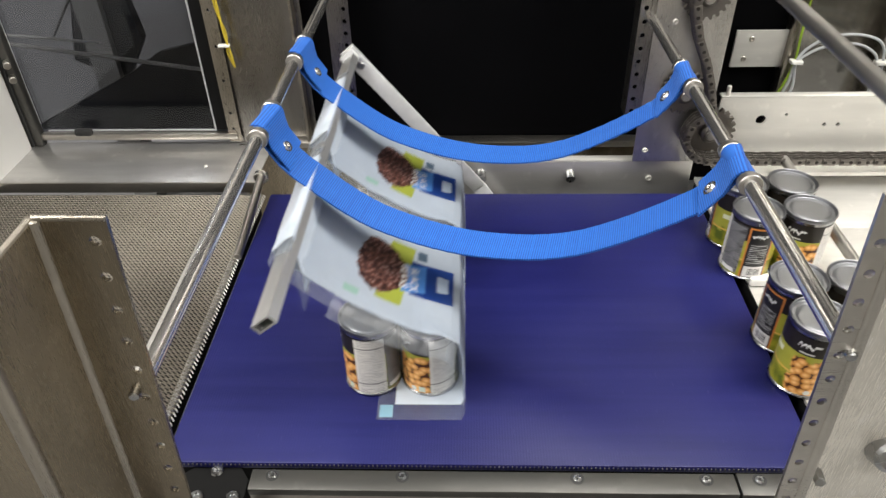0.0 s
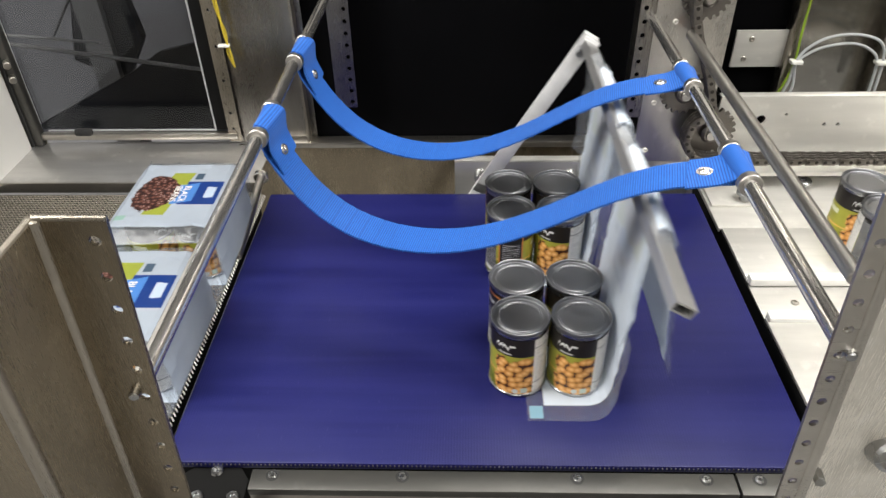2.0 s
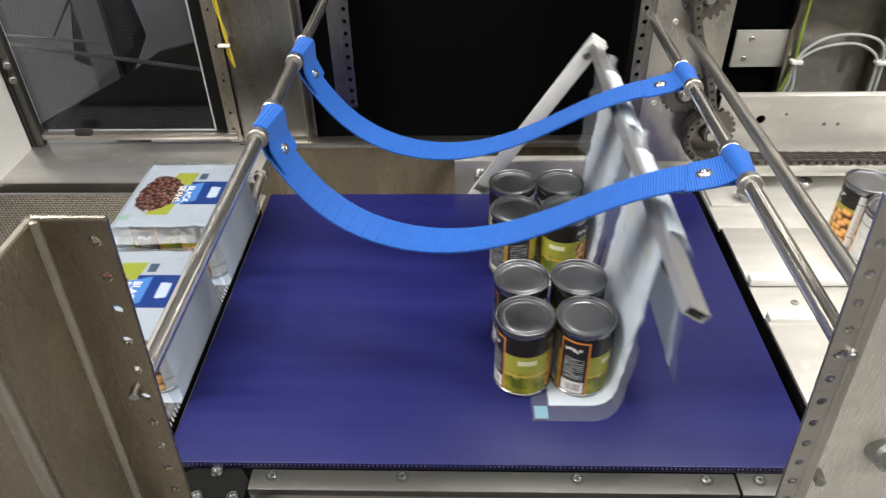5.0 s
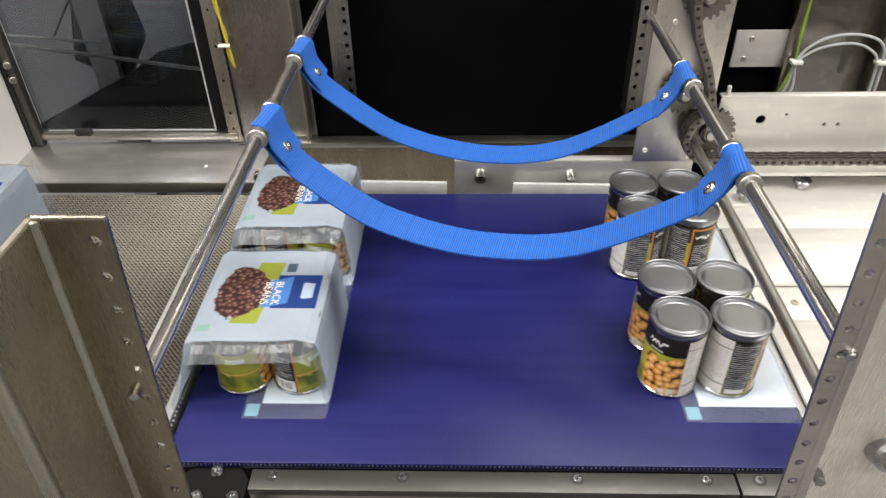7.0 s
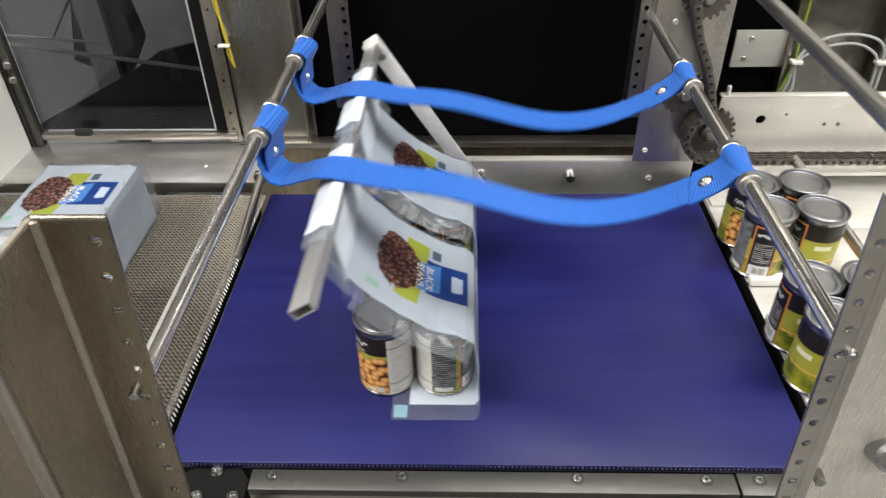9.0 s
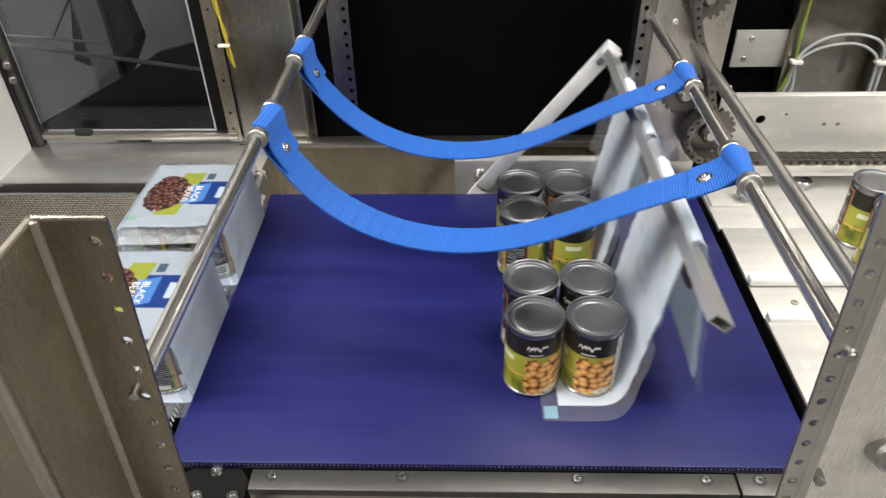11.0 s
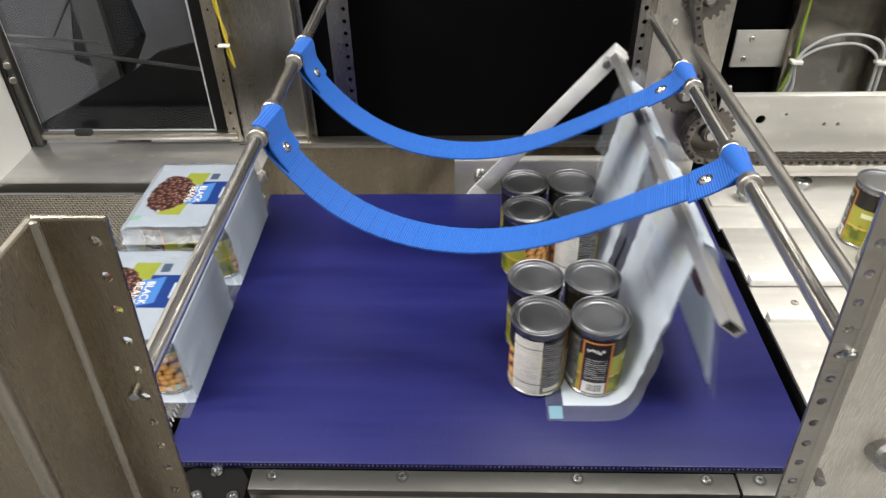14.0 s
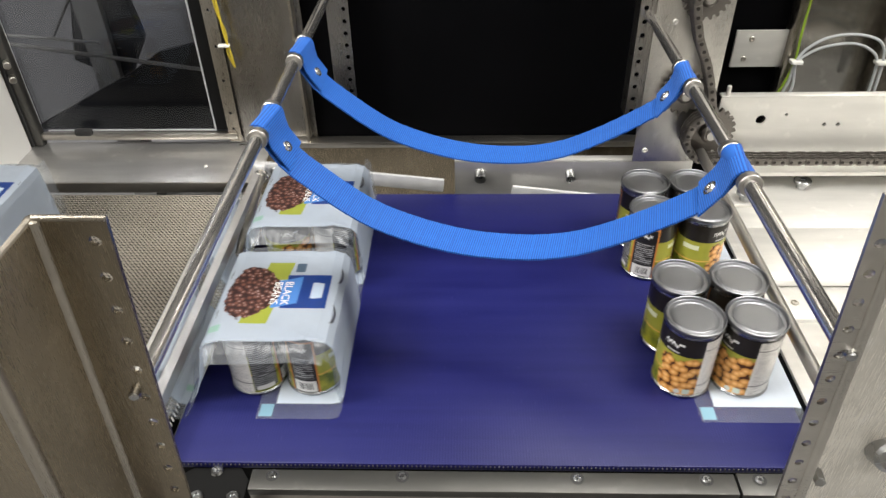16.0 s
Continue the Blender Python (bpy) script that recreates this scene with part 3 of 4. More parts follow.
def build_window():
    w = thing("guard_window", "smoked guard window in a steel frame beside the ledge", "window", pose(0, 0, 0))
    part("pane", box((-0.912, 0.800, 0.03), (-0.545, 0.804, 0.95)), SMOKED, w, "dark smoked pane")
    part("frame_stile", sheet([(-0.518, 0.79, 0.006), (-0.493, 0.79, 0.006), (-0.493, 0.79, 0.95), (-0.518, 0.79, 0.95)], (0, 1, 0), 0.003,
                              [((-0.506, 0.79, z), 0.0035) for z in (0.035, 0.07, 0.14, 0.21, 0.28, 0.36)]), STEEL_UP, w)
    # near-black strip gives the dark gap between pane and stile
    part("seal", box((-0.544, 0.801, 0.028), (-0.510, 0.805, 0.95)), VOID, w, "near-black strip that stands in for the dark gap beside the pane")
    part("sill", box((-0.93, 0.785, 0.012), (-0.50, 0.80, 0.026), 0.003), STEEL, w)
    part("latch", box((-0.835, 0.775, 0.026), (-0.80, 0.79, 0.040), 0.004), RUBBER, w, "small black latch")
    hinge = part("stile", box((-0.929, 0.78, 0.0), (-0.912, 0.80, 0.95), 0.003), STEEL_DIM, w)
    for z in (0.155, 0.185):
        part("hinge_bolt", rod((-0.920, 0.78, z), (-0.910, 0.764, z), 0.007), STEEL, hinge)
    # solid shapes behind the pane that stand in for the reflections in it
    structure("backdrop_pale_reflection", box((-1.9, 1.45, -0.9), (-0.3, 1.5, 1.2)), PALE, "pale sheet behind the smoked window that stands in for a reflection", "backdrop")
    structure("backdrop_shelf_reflection", box((-1.9, 1.05, -0.40), (-0.3, 1.45, -0.36)), GREY, "grey slab behind the smoked window that stands in for a reflection", "backdrop")
    structure("backdrop_slope_reflection", sheet([(-1.12, 1.02, -0.10), (-0.50, 1.02, -0.10), (-0.50, 1.02, 0.16), (-0.72, 1.02, 0.11), (-0.80, 1.02, 0.06)], (0, 1, 0), 0.01), DUSK, "dark sloping sheet behind the smoked window that stands in for a reflection", "backdrop")
    structure("backdrop_dark_reflection", sheet([(-0.98, 1.12, 0.05), (-0.86, 1.12, 0.0), (-0.80, 1.12, 0.10), (-0.82, 1.12, 0.24), (-0.74, 1.12, 0.42), (-0.90, 1.12, 0.44), (-0.93, 1.12, 0.25)], (0, 1, 0), 0.03), DUSK, "dark outline behind the smoked window that stands in for a reflection", "backdrop")
    structure("backdrop_box_reflection", box((-0.72, 1.2, 0.17), (-0.60, 1.3, 0.30), 0.01), GREY, "grey block behind the smoked window that stands in for a reflection", "backdrop")
    structure("trim_rail_steep", rod((-0.93, 0.98, 0.16), (-0.80, 0.98, 0.33), 0.003), GREY, "thin grey rail behind the smoked window", "trim")
    structure("backdrop_column_reflection", box((-0.93, 1.10, -0.36), (-0.87, 1.16, 1.0)), GREY, "grey upright behind the smoked window that stands in for a reflection", "backdrop")
    structure("trim_rail", rod((-1.1, 0.90, 0.195), (-0.50, 0.90, 0.105), 0.0042), WHITE, "thin pale rail behind the smoked window", "trim")
    structure("trim_rail_upper", rod((-1.1, 0.92, 0.20), (-0.80, 0.92, 0.17), 0.003), WHITE, "thin pale rail behind the smoked window", "trim")
    for lo, hi in (((-0.5475, 0.797, 0.030), (-0.5450, 0.80, 0.95)), ((-0.90, 0.797, 0.0275), (-0.5450, 0.80, 0.0300))):
        part("pane_edge", box(lo, hi), EDGE, w, "bright cut edge of the pane")
    g = thing("guard_door", "white lacquered guard door edge with a steel strip", "door", pose(0, 0, 0))
    part("leaf", box((-1.0, 0.25, -0.01), (-0.934, 0.775, 1.0), 0.004), WHITE, g)
    part("edge_strip", box((-0.962, 0.776, 0.0), (-0.938, 0.79, 1.0), 0.002), STEEL_UP, g, "brushed steel edge strip")
    part("edge_seal", box((-0.9375, 0.778, 0.0), (-0.9295, 0.788, 1.0), 0.001), RUBBER, g, "dark edge seal")
    return w


def sprocket(name, x, z, y, r, teeth=22):
    s = thing(name, "dark oiled steel chain sprocket on the side plate", "sprocket", pose(x, y, z, 90, 0, 0))
    b = bmesh.new()
    ring = []
    for i in range(teeth * 4):
        a = 2 * math.pi * i / (teeth * 4)
        rr = r * (1.10, 1.10, 0.93, 0.93)[i % 4]
        ring.append((rr * math.cos(a), rr * math.sin(a)))
    lo = [b.verts.new((u, v, -0.004)) for u, v in ring]
    hi = [b.verts.new((u, v, 0.004)) for u, v in ring]
    b.faces.new(lo[::-1])
    b.faces.new(hi)
    for i in range(len(ring)):
        j = (i + 1) % len(ring)
        b.faces.new((lo[i], lo[j], hi[j], hi[i]))
    part("toothed_disc", b, CHAIN, s)
    part("hub", lathe([(0, 0.018), (r * 0.30, 0.018), (r * 0.42, 0.014), (r * 0.42, 0.0)], 28), CHAIN, s)
    part("shaft_end", lathe([(0, 0.022), (r * 0.2, 0.022), (r * 0.24, 0.019), (r * 0.24, 0.01)], 20), DULL_ROD, s)
    return s


def chain_links(path, pitch, y, name, label):
    """Roller chain: link plates in two layers and rollers, laid along a path in x and z."""
    c = thing(name, label, "chain", pose(0, 0, 0))
    pts = [Vector((x, 0, z)) for x, z in path]
    run, out = 0.0, []
    for a, b2 in zip(pts, pts[1:]):
        seg = (b2 - a).length
        while run <= seg:
            out.append(a + (b2 - a) * (run / seg))
            run += pitch
        run -= seg
    link_me = None
    for i, (a, b2) in enumerate(zip(out, out[1:])):
        m = Matrix.Translation((a + b2) / 2 + Vector((0, y, 0))) @ Matrix.Rotation(-math.atan2(b2.z - a.z, b2.x - a.x), 4, "Y")
        if link_me is None:
            bm = bmesh.new()
            for sgn in (-1, 1):
                box((-pitch * 0.78, sgn * 0.0045 - 0.0009, -pitch * 0.44), (pitch * 0.78, sgn * 0.0045 + 0.0009, pitch * 0.44), 0.0008, bm)
            plates = len(bm.faces)
            rod((-pitch / 2, -0.0065, 0), (-pitch / 2, 0.0065, 0), pitch * 0.22, 10, bm, 0.0004)
            rod((pitch / 2, -0.0065, 0), (pitch / 2, 0.0065, 0), pitch * 0.22, 10, bm, 0.0004)
            bm.faces.ensure_lookup_table()
            for face in bm.faces[plates:]:
                face.material_index = 1
            ob = part("chain_link", bm, CHAIN, c)
            link_me = ob.data
            link_me.materials.append(PIN)
        else:
            ob = new("chain_link", link_me)
            ob.parent = c
        ob.matrix_basis = m @ Matrix.Translation((0, 0.0012 if i % 2 else -0.0012, 0))
    return c


def build_drive():
    plate = thing("chain_plate", "pale steel side plate with holes above the infeed", "machine part", pose(0, 0, 0))
    holes = [((0.502, 0.655, 0.118), 0.009), ((0.545, 0.655, 0.128), 0.003), ((0.617, 0.655, 0.108), 0.004), ((0.641, 0.655, 0.108), 0.004)]
    part("web", sheet([(0.418, 0.655, 0.030), (3.9, 0.655, 0.030), (3.9, 0.655, 0.160), (0.424, 0.655, 0.160)], (0, 1, 0), 0.004, holes), STEEL_PALE, plate)
    part("top_flange", box((0.424, 0.655, 0.160), (3.9, 0.672, 0.164), 0.001), STEEL_PALE, plate)
    part("chain_guide", box((0.43, 0.615, 0.024), (3.9, 0.66, 0.032), 0.001), STEEL_PALE, plate)
    part("mounting_bolt", rod((0.435, 0.66, 0.164), (0.435, 0.66, 0.182), 0.004, 12), STEEL_PALE, plate)
    b = thing("bearing_bracket", "brushed steel bearing plate carrying the sprockets", "machine part", pose(0, 0, 0))
    part("web", sheet([(0.283, 0.650, 0.036), (0.410, 0.650, 0.036), (0.410, 0.650, 0.90), (0.283, 0.650, 0.90)], (0, 1, 0), 0.004), STEEL_GREY, b)
    for x, z in ((0.303, 0.06), (0.305, 0.155), (0.318, 0.30)):
        part("bolt", screw_bm((x, 0.650, z), (0, -1, 0), 0.005, 0.003), STEEL_PALE, b)
    sprocket("sprocket", 0.408, 0.105, 0.640, 0.042)
    sprocket("sprocket", 0.350, 0.180, 0.640, 0.036, 19)
    sprocket("sprocket", 0.358, 0.346, 0.640, 0.036, 19)
    path = [(1.05, 0.056), (0.408, 0.058)]
    path += [(0.408 - 0.046 * math.sin(a), 0.105 - 0.046 * math.cos(a)) for a in [radians(k) for k in range(20, 171, 15)]]
    path += [(0.392, 0.175), (0.386, 0.20), (0.372, 0.24), (0.350, 0.285), (0.337, 0.33), (0.330, 0.50)]
    for y in (0.630, 0.613):
        chain_links(path, 0.0150, y, "drive_chain", "dark oiled roller chain running round the sprockets")
    structure("trim_return_rail", box((0.31, 0.612, 0.749), (3.9, 0.66, 0.78), 0.002), STEEL, "steel rail of the chain's return run", "rail")
    # bay behind the drive: dark opening, steel plates, junction box, cables
    structure("wall_bay_dark", box((0.45, 0.99, -0.2), (1.2, 1.0, 1.0)), STEEL_BAY, "brushed steel wall of the wiring bay", "panel")
    # black sheet set where the opening lies in shade
    structure("wall_bay_opening_shade", box((0.418, 0.965, -0.2), (0.655, 0.985, 1.0)), BLACK, "black sheet that stands in for the dark opening of the wiring bay", "panel")
    structure("trim_bay_post", box((0.64, 0.93, -0.05), (0.665, 0.965, 1.0), 0.002), STEEL_UP, "steel upright in the wiring bay", "trim")
    structure("trim_bay_post_far", box((0.86, 0.90, -0.05), (0.885, 0.96, 1.0), 0.002), STEEL_UP, "steel upright at the end of the wiring bay", "trim")
    structure("trim_bay_rod", rod((0.83, 0.80, 0.11), (0.93, 0.92, 0.05), 0.009), STEEL, "short steel spacer rod", "trim")
    cover = thing("cover_plate", "small square pale steel cover plate with two screws", "cover", pose(0, 0, 0))
    part("plate", box((0.534, 0.944, 0.095), (0.641, 0.950, 0.174), 0.001), STEEL_PALE, cover)
    for x, z in ((0.568, 0.156), (0.560, 0.113)):
        part("screw", screw_bm((x, 0.944, z), (0, -1, 0), 0.006), STEEL, cover)

    def cable(name, ctrl, r, mat, label):
        tagged(link(name, tube(arc_points(ctrl), r), mat), label, "cable")

    cable("earth_cable", [(0.660, 0.92, 0.40), (0.655, 0.92, 0.24), (0.655, 0.92, 0.17), (0.657, 0.92, 0.12), (0.645, 0.92, 0.06), (0.62, 0.92, 0.01)], 0.0024, GREEN, "green and yellow earth cable tied to the upright")
    cable("signal_cable", [(0.650, 0.915, 0.02), (0.665, 0.915, 0.06), (0.660, 0.915, 0.125), (0.70, 0.915, 0.165), (0.76, 0.915, 0.175), (0.815, 0.915, 0.160), (0.835, 0.915, 0.12), (0.84, 0.915, 0.03)], 0.003, GREYWIRE, "grey signal cable arched between two ties")
    cable("signal_cable", [(0.640, 0.918, 0.02), (0.655, 0.918, 0.07), (0.660, 0.918, 0.115), (0.70, 0.918, 0.145), (0.76, 0.918, 0.155), (0.805, 0.918, 0.140), (0.826, 0.918, 0.11), (0.83, 0.918, 0.03)], 0.003, GREYWIRE, "grey signal cable arched between two ties")
    for x, z in ((0.658, 0.118), (0.832, 0.115)):
        tagged(link("cable_tie", box((x - 0.012, 0.905, z - 0.004), (x + 0.012, 0.925, z + 0.004), 0.002), TIE), "pale cable tie round the grey cables", "cable tie")
    cable("sensor_cable", [(-0.493, 0.78, 0.40), (-0.488, 0.78, 0.29), (-0.478, 0.78, 0.24), (-0.482, 0.78, 0.205), (-0.474, 0.78, 0.175), (-0.476, 0.78, 0.19)], 0.0022, YELLOW, "yellow cable tied beside the window frame")
    cable("sensor_cable", [(-0.484, 0.775, 0.40), (-0.482, 0.775, 0.29), (-0.480, 0.775, 0.24), (-0.474, 0.775, 0.20), (-0.472, 0.775, 0.175)], 0.002, YELLOW, "yellow cable tied beside the window frame")
    tagged(link("cable_tie", box((-0.496, 0.770, 0.215), (-0.474, 0.782, 0.220), 0.002), TIE), "pale cable tie on the yellow cables", "cable tie")


def build_posts():
    # folded channel post at the operator's side
    p = thing("channel_post", "folded steel channel post with a row of round holes", "post", pose(0, 0, 0))
    up = Vector((-0.016, 0, -0.30)) / 0.292
    base = Vector((-0.2404, -0.180, 0.484))
    lo = 0.60

    def at(dx, dy, d):
        return base + Vector((dx, dy, 0)) + up * d

    holes = [(at(-0.0106, 0, 0.0156 + i * 0.0274), 0.0039) for i in range(18)]
    part("web", sheet([at(-0.046, 0, lo), at(0, 0, lo), at(0, 0, 0), at(-0.046, 0, 0)], (0, -1, 0), 0.003, holes), STEEL_POST, p)
    part("flange", sheet([at(-0.046, 0, lo), at(-0.046, 0, 0.0), at(-0.0644, -0.057, 0.017), at(-0.0644, -0.057, lo)], (0.96, -0.28, 0), 0.003), STEEL_POST, p)
    part("lip", sheet([at(-0.0644, -0.057, lo), at(-0.0644, -0.057, 0.017), at(-0.138, -0.057, 0.028), at(-0.138, -0.057, lo)], (0, -1, 0), 0.003), STEEL_POST, p)
    # folds take a lighter steel, so part of their highlight is colour
    part("edge_fold", rod(at(-0.046, -0.0015, lo), at(-0.046, -0.0015, 0), 0.0055, 14), STEEL_UP, p)
    part("lip_fold", rod(at(-0.0644, -0.0585, lo), at(-0.0644, -0.0585, 0.017), 0.0055, 14), STEEL_UP, p)
    part("top_edge", rod(at(-0.046, -0.0015, 0), at(0, -0.0015, 0), 0.0024, 10), STEEL_UP, p)
    part("flange_edge", rod(at(-0.046, -0.0015, 0), at(-0.0644, -0.0585, 0.017), 0.0024, 10), STEEL_UP, p)
    # angle post on the infeed side
    r = thing("angle_post", "folded steel angle post with a row of round holes", "post", pose(0, 0, 0))
    up = Vector((0.016, 0, -0.327)) / 0.327
    base = Vector((0.2217, -0.160, 0.4873))
    holes = [(at(0.0079, 0, 0.0114 + i * 0.0245), 0.0037) for i in range(20)]
    part("web", sheet([at(0.0194, 0, 0.6), at(0.0194, 0, 0), at(0, 0, 0), at(0, 0, 0.6)], (0, -1, 0), 0.003, holes), STEEL, r)
    part("edge_fold", rod(at(0.0194, -0.0015, 0.6), at(0.0194, -0.0015, 0.0), 0.0045, 14), STEEL, r)
    part("return_flange", sheet([at(0.0194, 0, 0.6), at(0.0194, 0, 0), at(0.035, 0.044, 0.0), at(0.035, 0.044, 0.6)], (-0.94, 0.34, 0), 0.003), STEEL_UP, r)
    part("rear_fold", rod(at(0.035, 0.044, 0.6), at(0.035, 0.044, 0.0), 0.004, 12), STEEL, r)
    side = part("side_panel", sheet([at(0.035, 0.044, 0.6), at(0.035, 0.044, 0.0), at(0.264, 0.026, 0.0), at(0.264, 0.026, 0.6)], (0, -1, 0), 0.003), STEEL_LIT, r)
    m, _ = along((0.336, -0.123, 0.197), (0.336, -0.142, 0.206))
    part("knob", lathe([(0, 0.019), (0.0105, 0.019), (0.014, 0.016), (0.014, 0.0)], 28, None, m), TIN, side)
    part("bolt", rod((0.292, -0.121, 0.162), (0.287, -0.138, 0.168), 0.0053, 6), TIN, side)


ROD_L, ROD_R = (-0.2648, 0.3325), (0.2538, 0.3400)


def build_rods():
    ends = (((-0.2648, -0.179, 0.3325), (-0.2648, 0.798, 0.3325), (0.235, 0.454)), ((0.2433, -0.158, 0.3544), (0.2737, 0.642, 0.3128), (0.1185, 0.3685)))
    for a, b, ys in ends:
        a, b = Vector(a), Vector(b)
        way = (b - a).normalized()
        g = thing("cross_rod", "polished steel cross rod with clamping collars", "rod", pose(0, 0, 0))
        part("shaft", rod(a, b, 0.0080, 24), CHROME, g)
        for y in ys:
            for s in (-1, 1):
                c = a + (b - a) * ((y + s * 0.0355 - a.y) / (b.y - a.y))
                m, _ = along(c - way * 0.006, c)
                part("collar", lathe([(0.0082, 0), (0.0112, 0), (0.0121, 0.001), (0.0121, 0.009), (0.0112, 0.010), (0.0082, 0.010)], 24, None, m), DULL_ROD, g)
        part("end_stud", rod(a - way * 0.010, a + way * 0.004, 0.0040, 14), TIN, g)
    s = thing("support_rod", "short steel spacer rod beside the mesh conveyor", "rod", pose(0, 0, 0))
    part("shaft", rod((-0.405, 0.60, 0.035), (-0.405, 0.40, 0.002), 0.0075), STEEL, s)
    part("head", rod((-0.405, 0.606, 0.036), (-0.405, 0.596, 0.034), 0.014), CHROME, s)


# ---- cans ----
def can_meshes():
    body = lathe([(0.0360, 0.003), (0.0360, 0.107)], 44)
    label = lathe([(0.03655, 0.0045), (0.03655, 0.0995)], 44)
    lid = lathe([(0.0362, 0.104), (0.0378, 0.1065), (0.0381, 0.109), (0.0376, 0.1108), (0.0366, 0.1112), (0.0356, 0.1106), (0.0350, 0.1072),
                 (0.0342, 0.1066), (0.0332, 0.1066), (0.0308, 0.1068), (0.0300, 0.1068), (0.0290, 0.1075), (0.0275, 0.1069), (0.0262, 0.1074), (0.0250, 0.1070), (0.0236, 0.1074), (0.0226, 0.1074), (0, 0.1074)], 44)
    base = lathe([(0.0362, 0.005), (0.0380, 0.0032), (0.0381, 0.0012), (0.0372, 0.0002), (0.034, 0.0002), (0.033, 0.004), (0, 0.004)], 44)
    return body, label, lid, base


def first_can():
    c = thing("food_can", "steel food can with black and green chick pea label", "can", group="cans on the belt")
    body, label, lid, base = can_meshes()
    part("body", body, TIN, c, "bare tin wall")
    part("paper_label", label, LABEL, c, "printed black, green and white label")
    part("lid", lid, LID, c, "ridged steel lid")
    part("base_rim", base, TIN, c, "steel seam at the base")
    return c


PACKS = range(-1, 6)
# turn of the cans in degrees, front row first; the rest turn as they fall
TURNS = {(-1, 0): (-25, 5, 20, 300), (0, 0): (30, 30, 140, 100), (1, 0): (136, 185, 120, 90), (2, 0): (12, -85, -30, 110),
         (3, 0): (65, 45, 120, 20), (4, 0): (-58, -160, 60, 100), (5, 0): (15, -3, 60, 100),
         (0, 1): (-150, 20, 100, 60), (1, 1): (-140, 110, 40, 0), (2, 1): (-100, -130, -40, 90), (4, 1): (80, -60, 100, 60), (5, 1): (-175, 95, 100, 20)}
CANS, FILMS, WANDS, PUSHERS, STRAPS = [], [], [], [], []


def build_cans():
    proto = first_can()
    rng = random.Random(7)
    first = True
    for k in PACKS:
        for lane, y in enumerate(LANES):
            turns = TURNS.get((k, lane)) or [rng.uniform(0, 360) for _ in range(4)]
            for i in range(4):
                dx, dy = (i % 2) * D, (i // 2) * D
                m = pose(pack_x(k, 0) + dx, y + dy, 0.0015, 0, 0, turns[i])
                if first:
                    ob, first = proto, False
                    ob.matrix_world = m
                else:
                    ob = copy_thing(proto, m)
                CANS.append((ob, k, dx, y + dy, turns[i]))


# ---- wrapping wands ----
WAND_T = (0, 0.547, 0.75, 0.917, 1.047, 1.417, 1.547, 1.98, 2.081, 2.217, 2.447, 2.547, 3.0333)
WAND_A = (-90, -58.5, -49.8, -40.0, -31.2, -6.5, 2.2, 32.4, 39.6, 47.0, 58.8, 63.4, 90)


def wand_pose(ph):
    """x, z and lean of the wand that wraps the pack at phase ph."""
    u = (ph + 0.5467) % (2 * CYCLE)
    if u < CYCLE:
        a = radians(float(np.interp(u, WAND_T, WAND_A)))
    else:
        a = math.pi / 2 + math.pi * (u - CYCLE) / CYCLE
    s2 = math.sin(a) ** 2
    r = 0.313 + 0.064 * s2 + 0.024 * s2 ** 3
    wide = 0.020 * max(0.0, min(1.0, (u - 2.25) / 0.15, (CYCLE - u) / 0.25))
    return -r * math.sin(a) * 1.015 - wide, -0.013 + r * math.cos(a) * 1.015, a


def build_wands():
    for i in range(2):
        w = thing("wrapping_wand", "aluminium wrapping bar on a swinging arm over the belt", "machine arm")
        b = bmesh.new()
        rings = []
        for y in (-0.029, 0.630):
            for hx, hz in ((0.0125, 0.006), (0.0105, 0.004)):
                rings.append([b.verts.new((sx * hx, y, sz * hz)) for sx, sz in ((-1, -1), (1, -1), (1, 1), (-1, 1))])
        for n in range(4):
            m2 = (n + 1) % 4
            for p, q in ((0, 2), (3, 1), (1, 0), (2, 3)):
                b.faces.new((rings[p][n], rings[p][m2], rings[q][m2], rings[q][n]))
        bmesh.ops.recalc_face_normals(b, faces=b.faces)
        part("bar", b, BAR, w, "hollow flat aluminium bar")
        part("arm", box((-0.0140, 0.631, -0.345), (0.0140, 0.638, 0.014), 0.002), ALU, w, "flat aluminium arm")
        part("clamp", box((-0.015, 0.616, -0.010), (0.015, 0.631, 0.012), 0.002), ALU, w)
        part("arm_bolt", screw_bm((0, 0.631, -0.022), (0, -1, 0), 0.007, 0.004), TIN, w)
        WANDS.append((w, i))


def pusher_path(ph):
    """x, z of a push bar; it pushes the pack of phase ph and then rises with the chain."""
    if ph < -0.75:
        return 0.408 + 0.186 * (-0.75 - ph), 0.056
    stops = ((-0.75, 0.408, 0.056), (-0.56, 0.378, 0.092), (-0.25, 0.388, 0.160), (0.0, 0.382, 0.205), (0.5, 0.338, 0.289), (1.0, 0.330, 0.360), (1.53, 0.328, 0.457), (3.0, 0.328, 0.74))
    for a, b in zip(stops, stops[1:]):
        if ph <= b[0]:
            f = (ph - a[0]) / (b[0] - a[0])
            return a[1] + f * (b[1] - a[1]), a[2] + f * (b[2] - a[2])
    return 0.328 + 0.19 * (ph - 3.0), 0.74


def build_pushers():
    for k in range(-1, 6):
        p = thing("push_bar", "dull steel push bar carried by the chain behind the cans", "bar", group="push bars on the chain")
        part("shaft", rod((0, 0.0, 0), (0, 0.622, 0), 0.0085, 20), DULL_ROD, p)
        part("end_cap", rod((0, 0.600, 0), (0, 0.626, 0), 0.0055, 14), plain("copper_pin", (0.45, 0.16, 0.08), 0.4, metal=0.6), p, "copper coloured pin")
        PUSHERS.append((p, k))


# ---- film ----
STEP = 0.0125
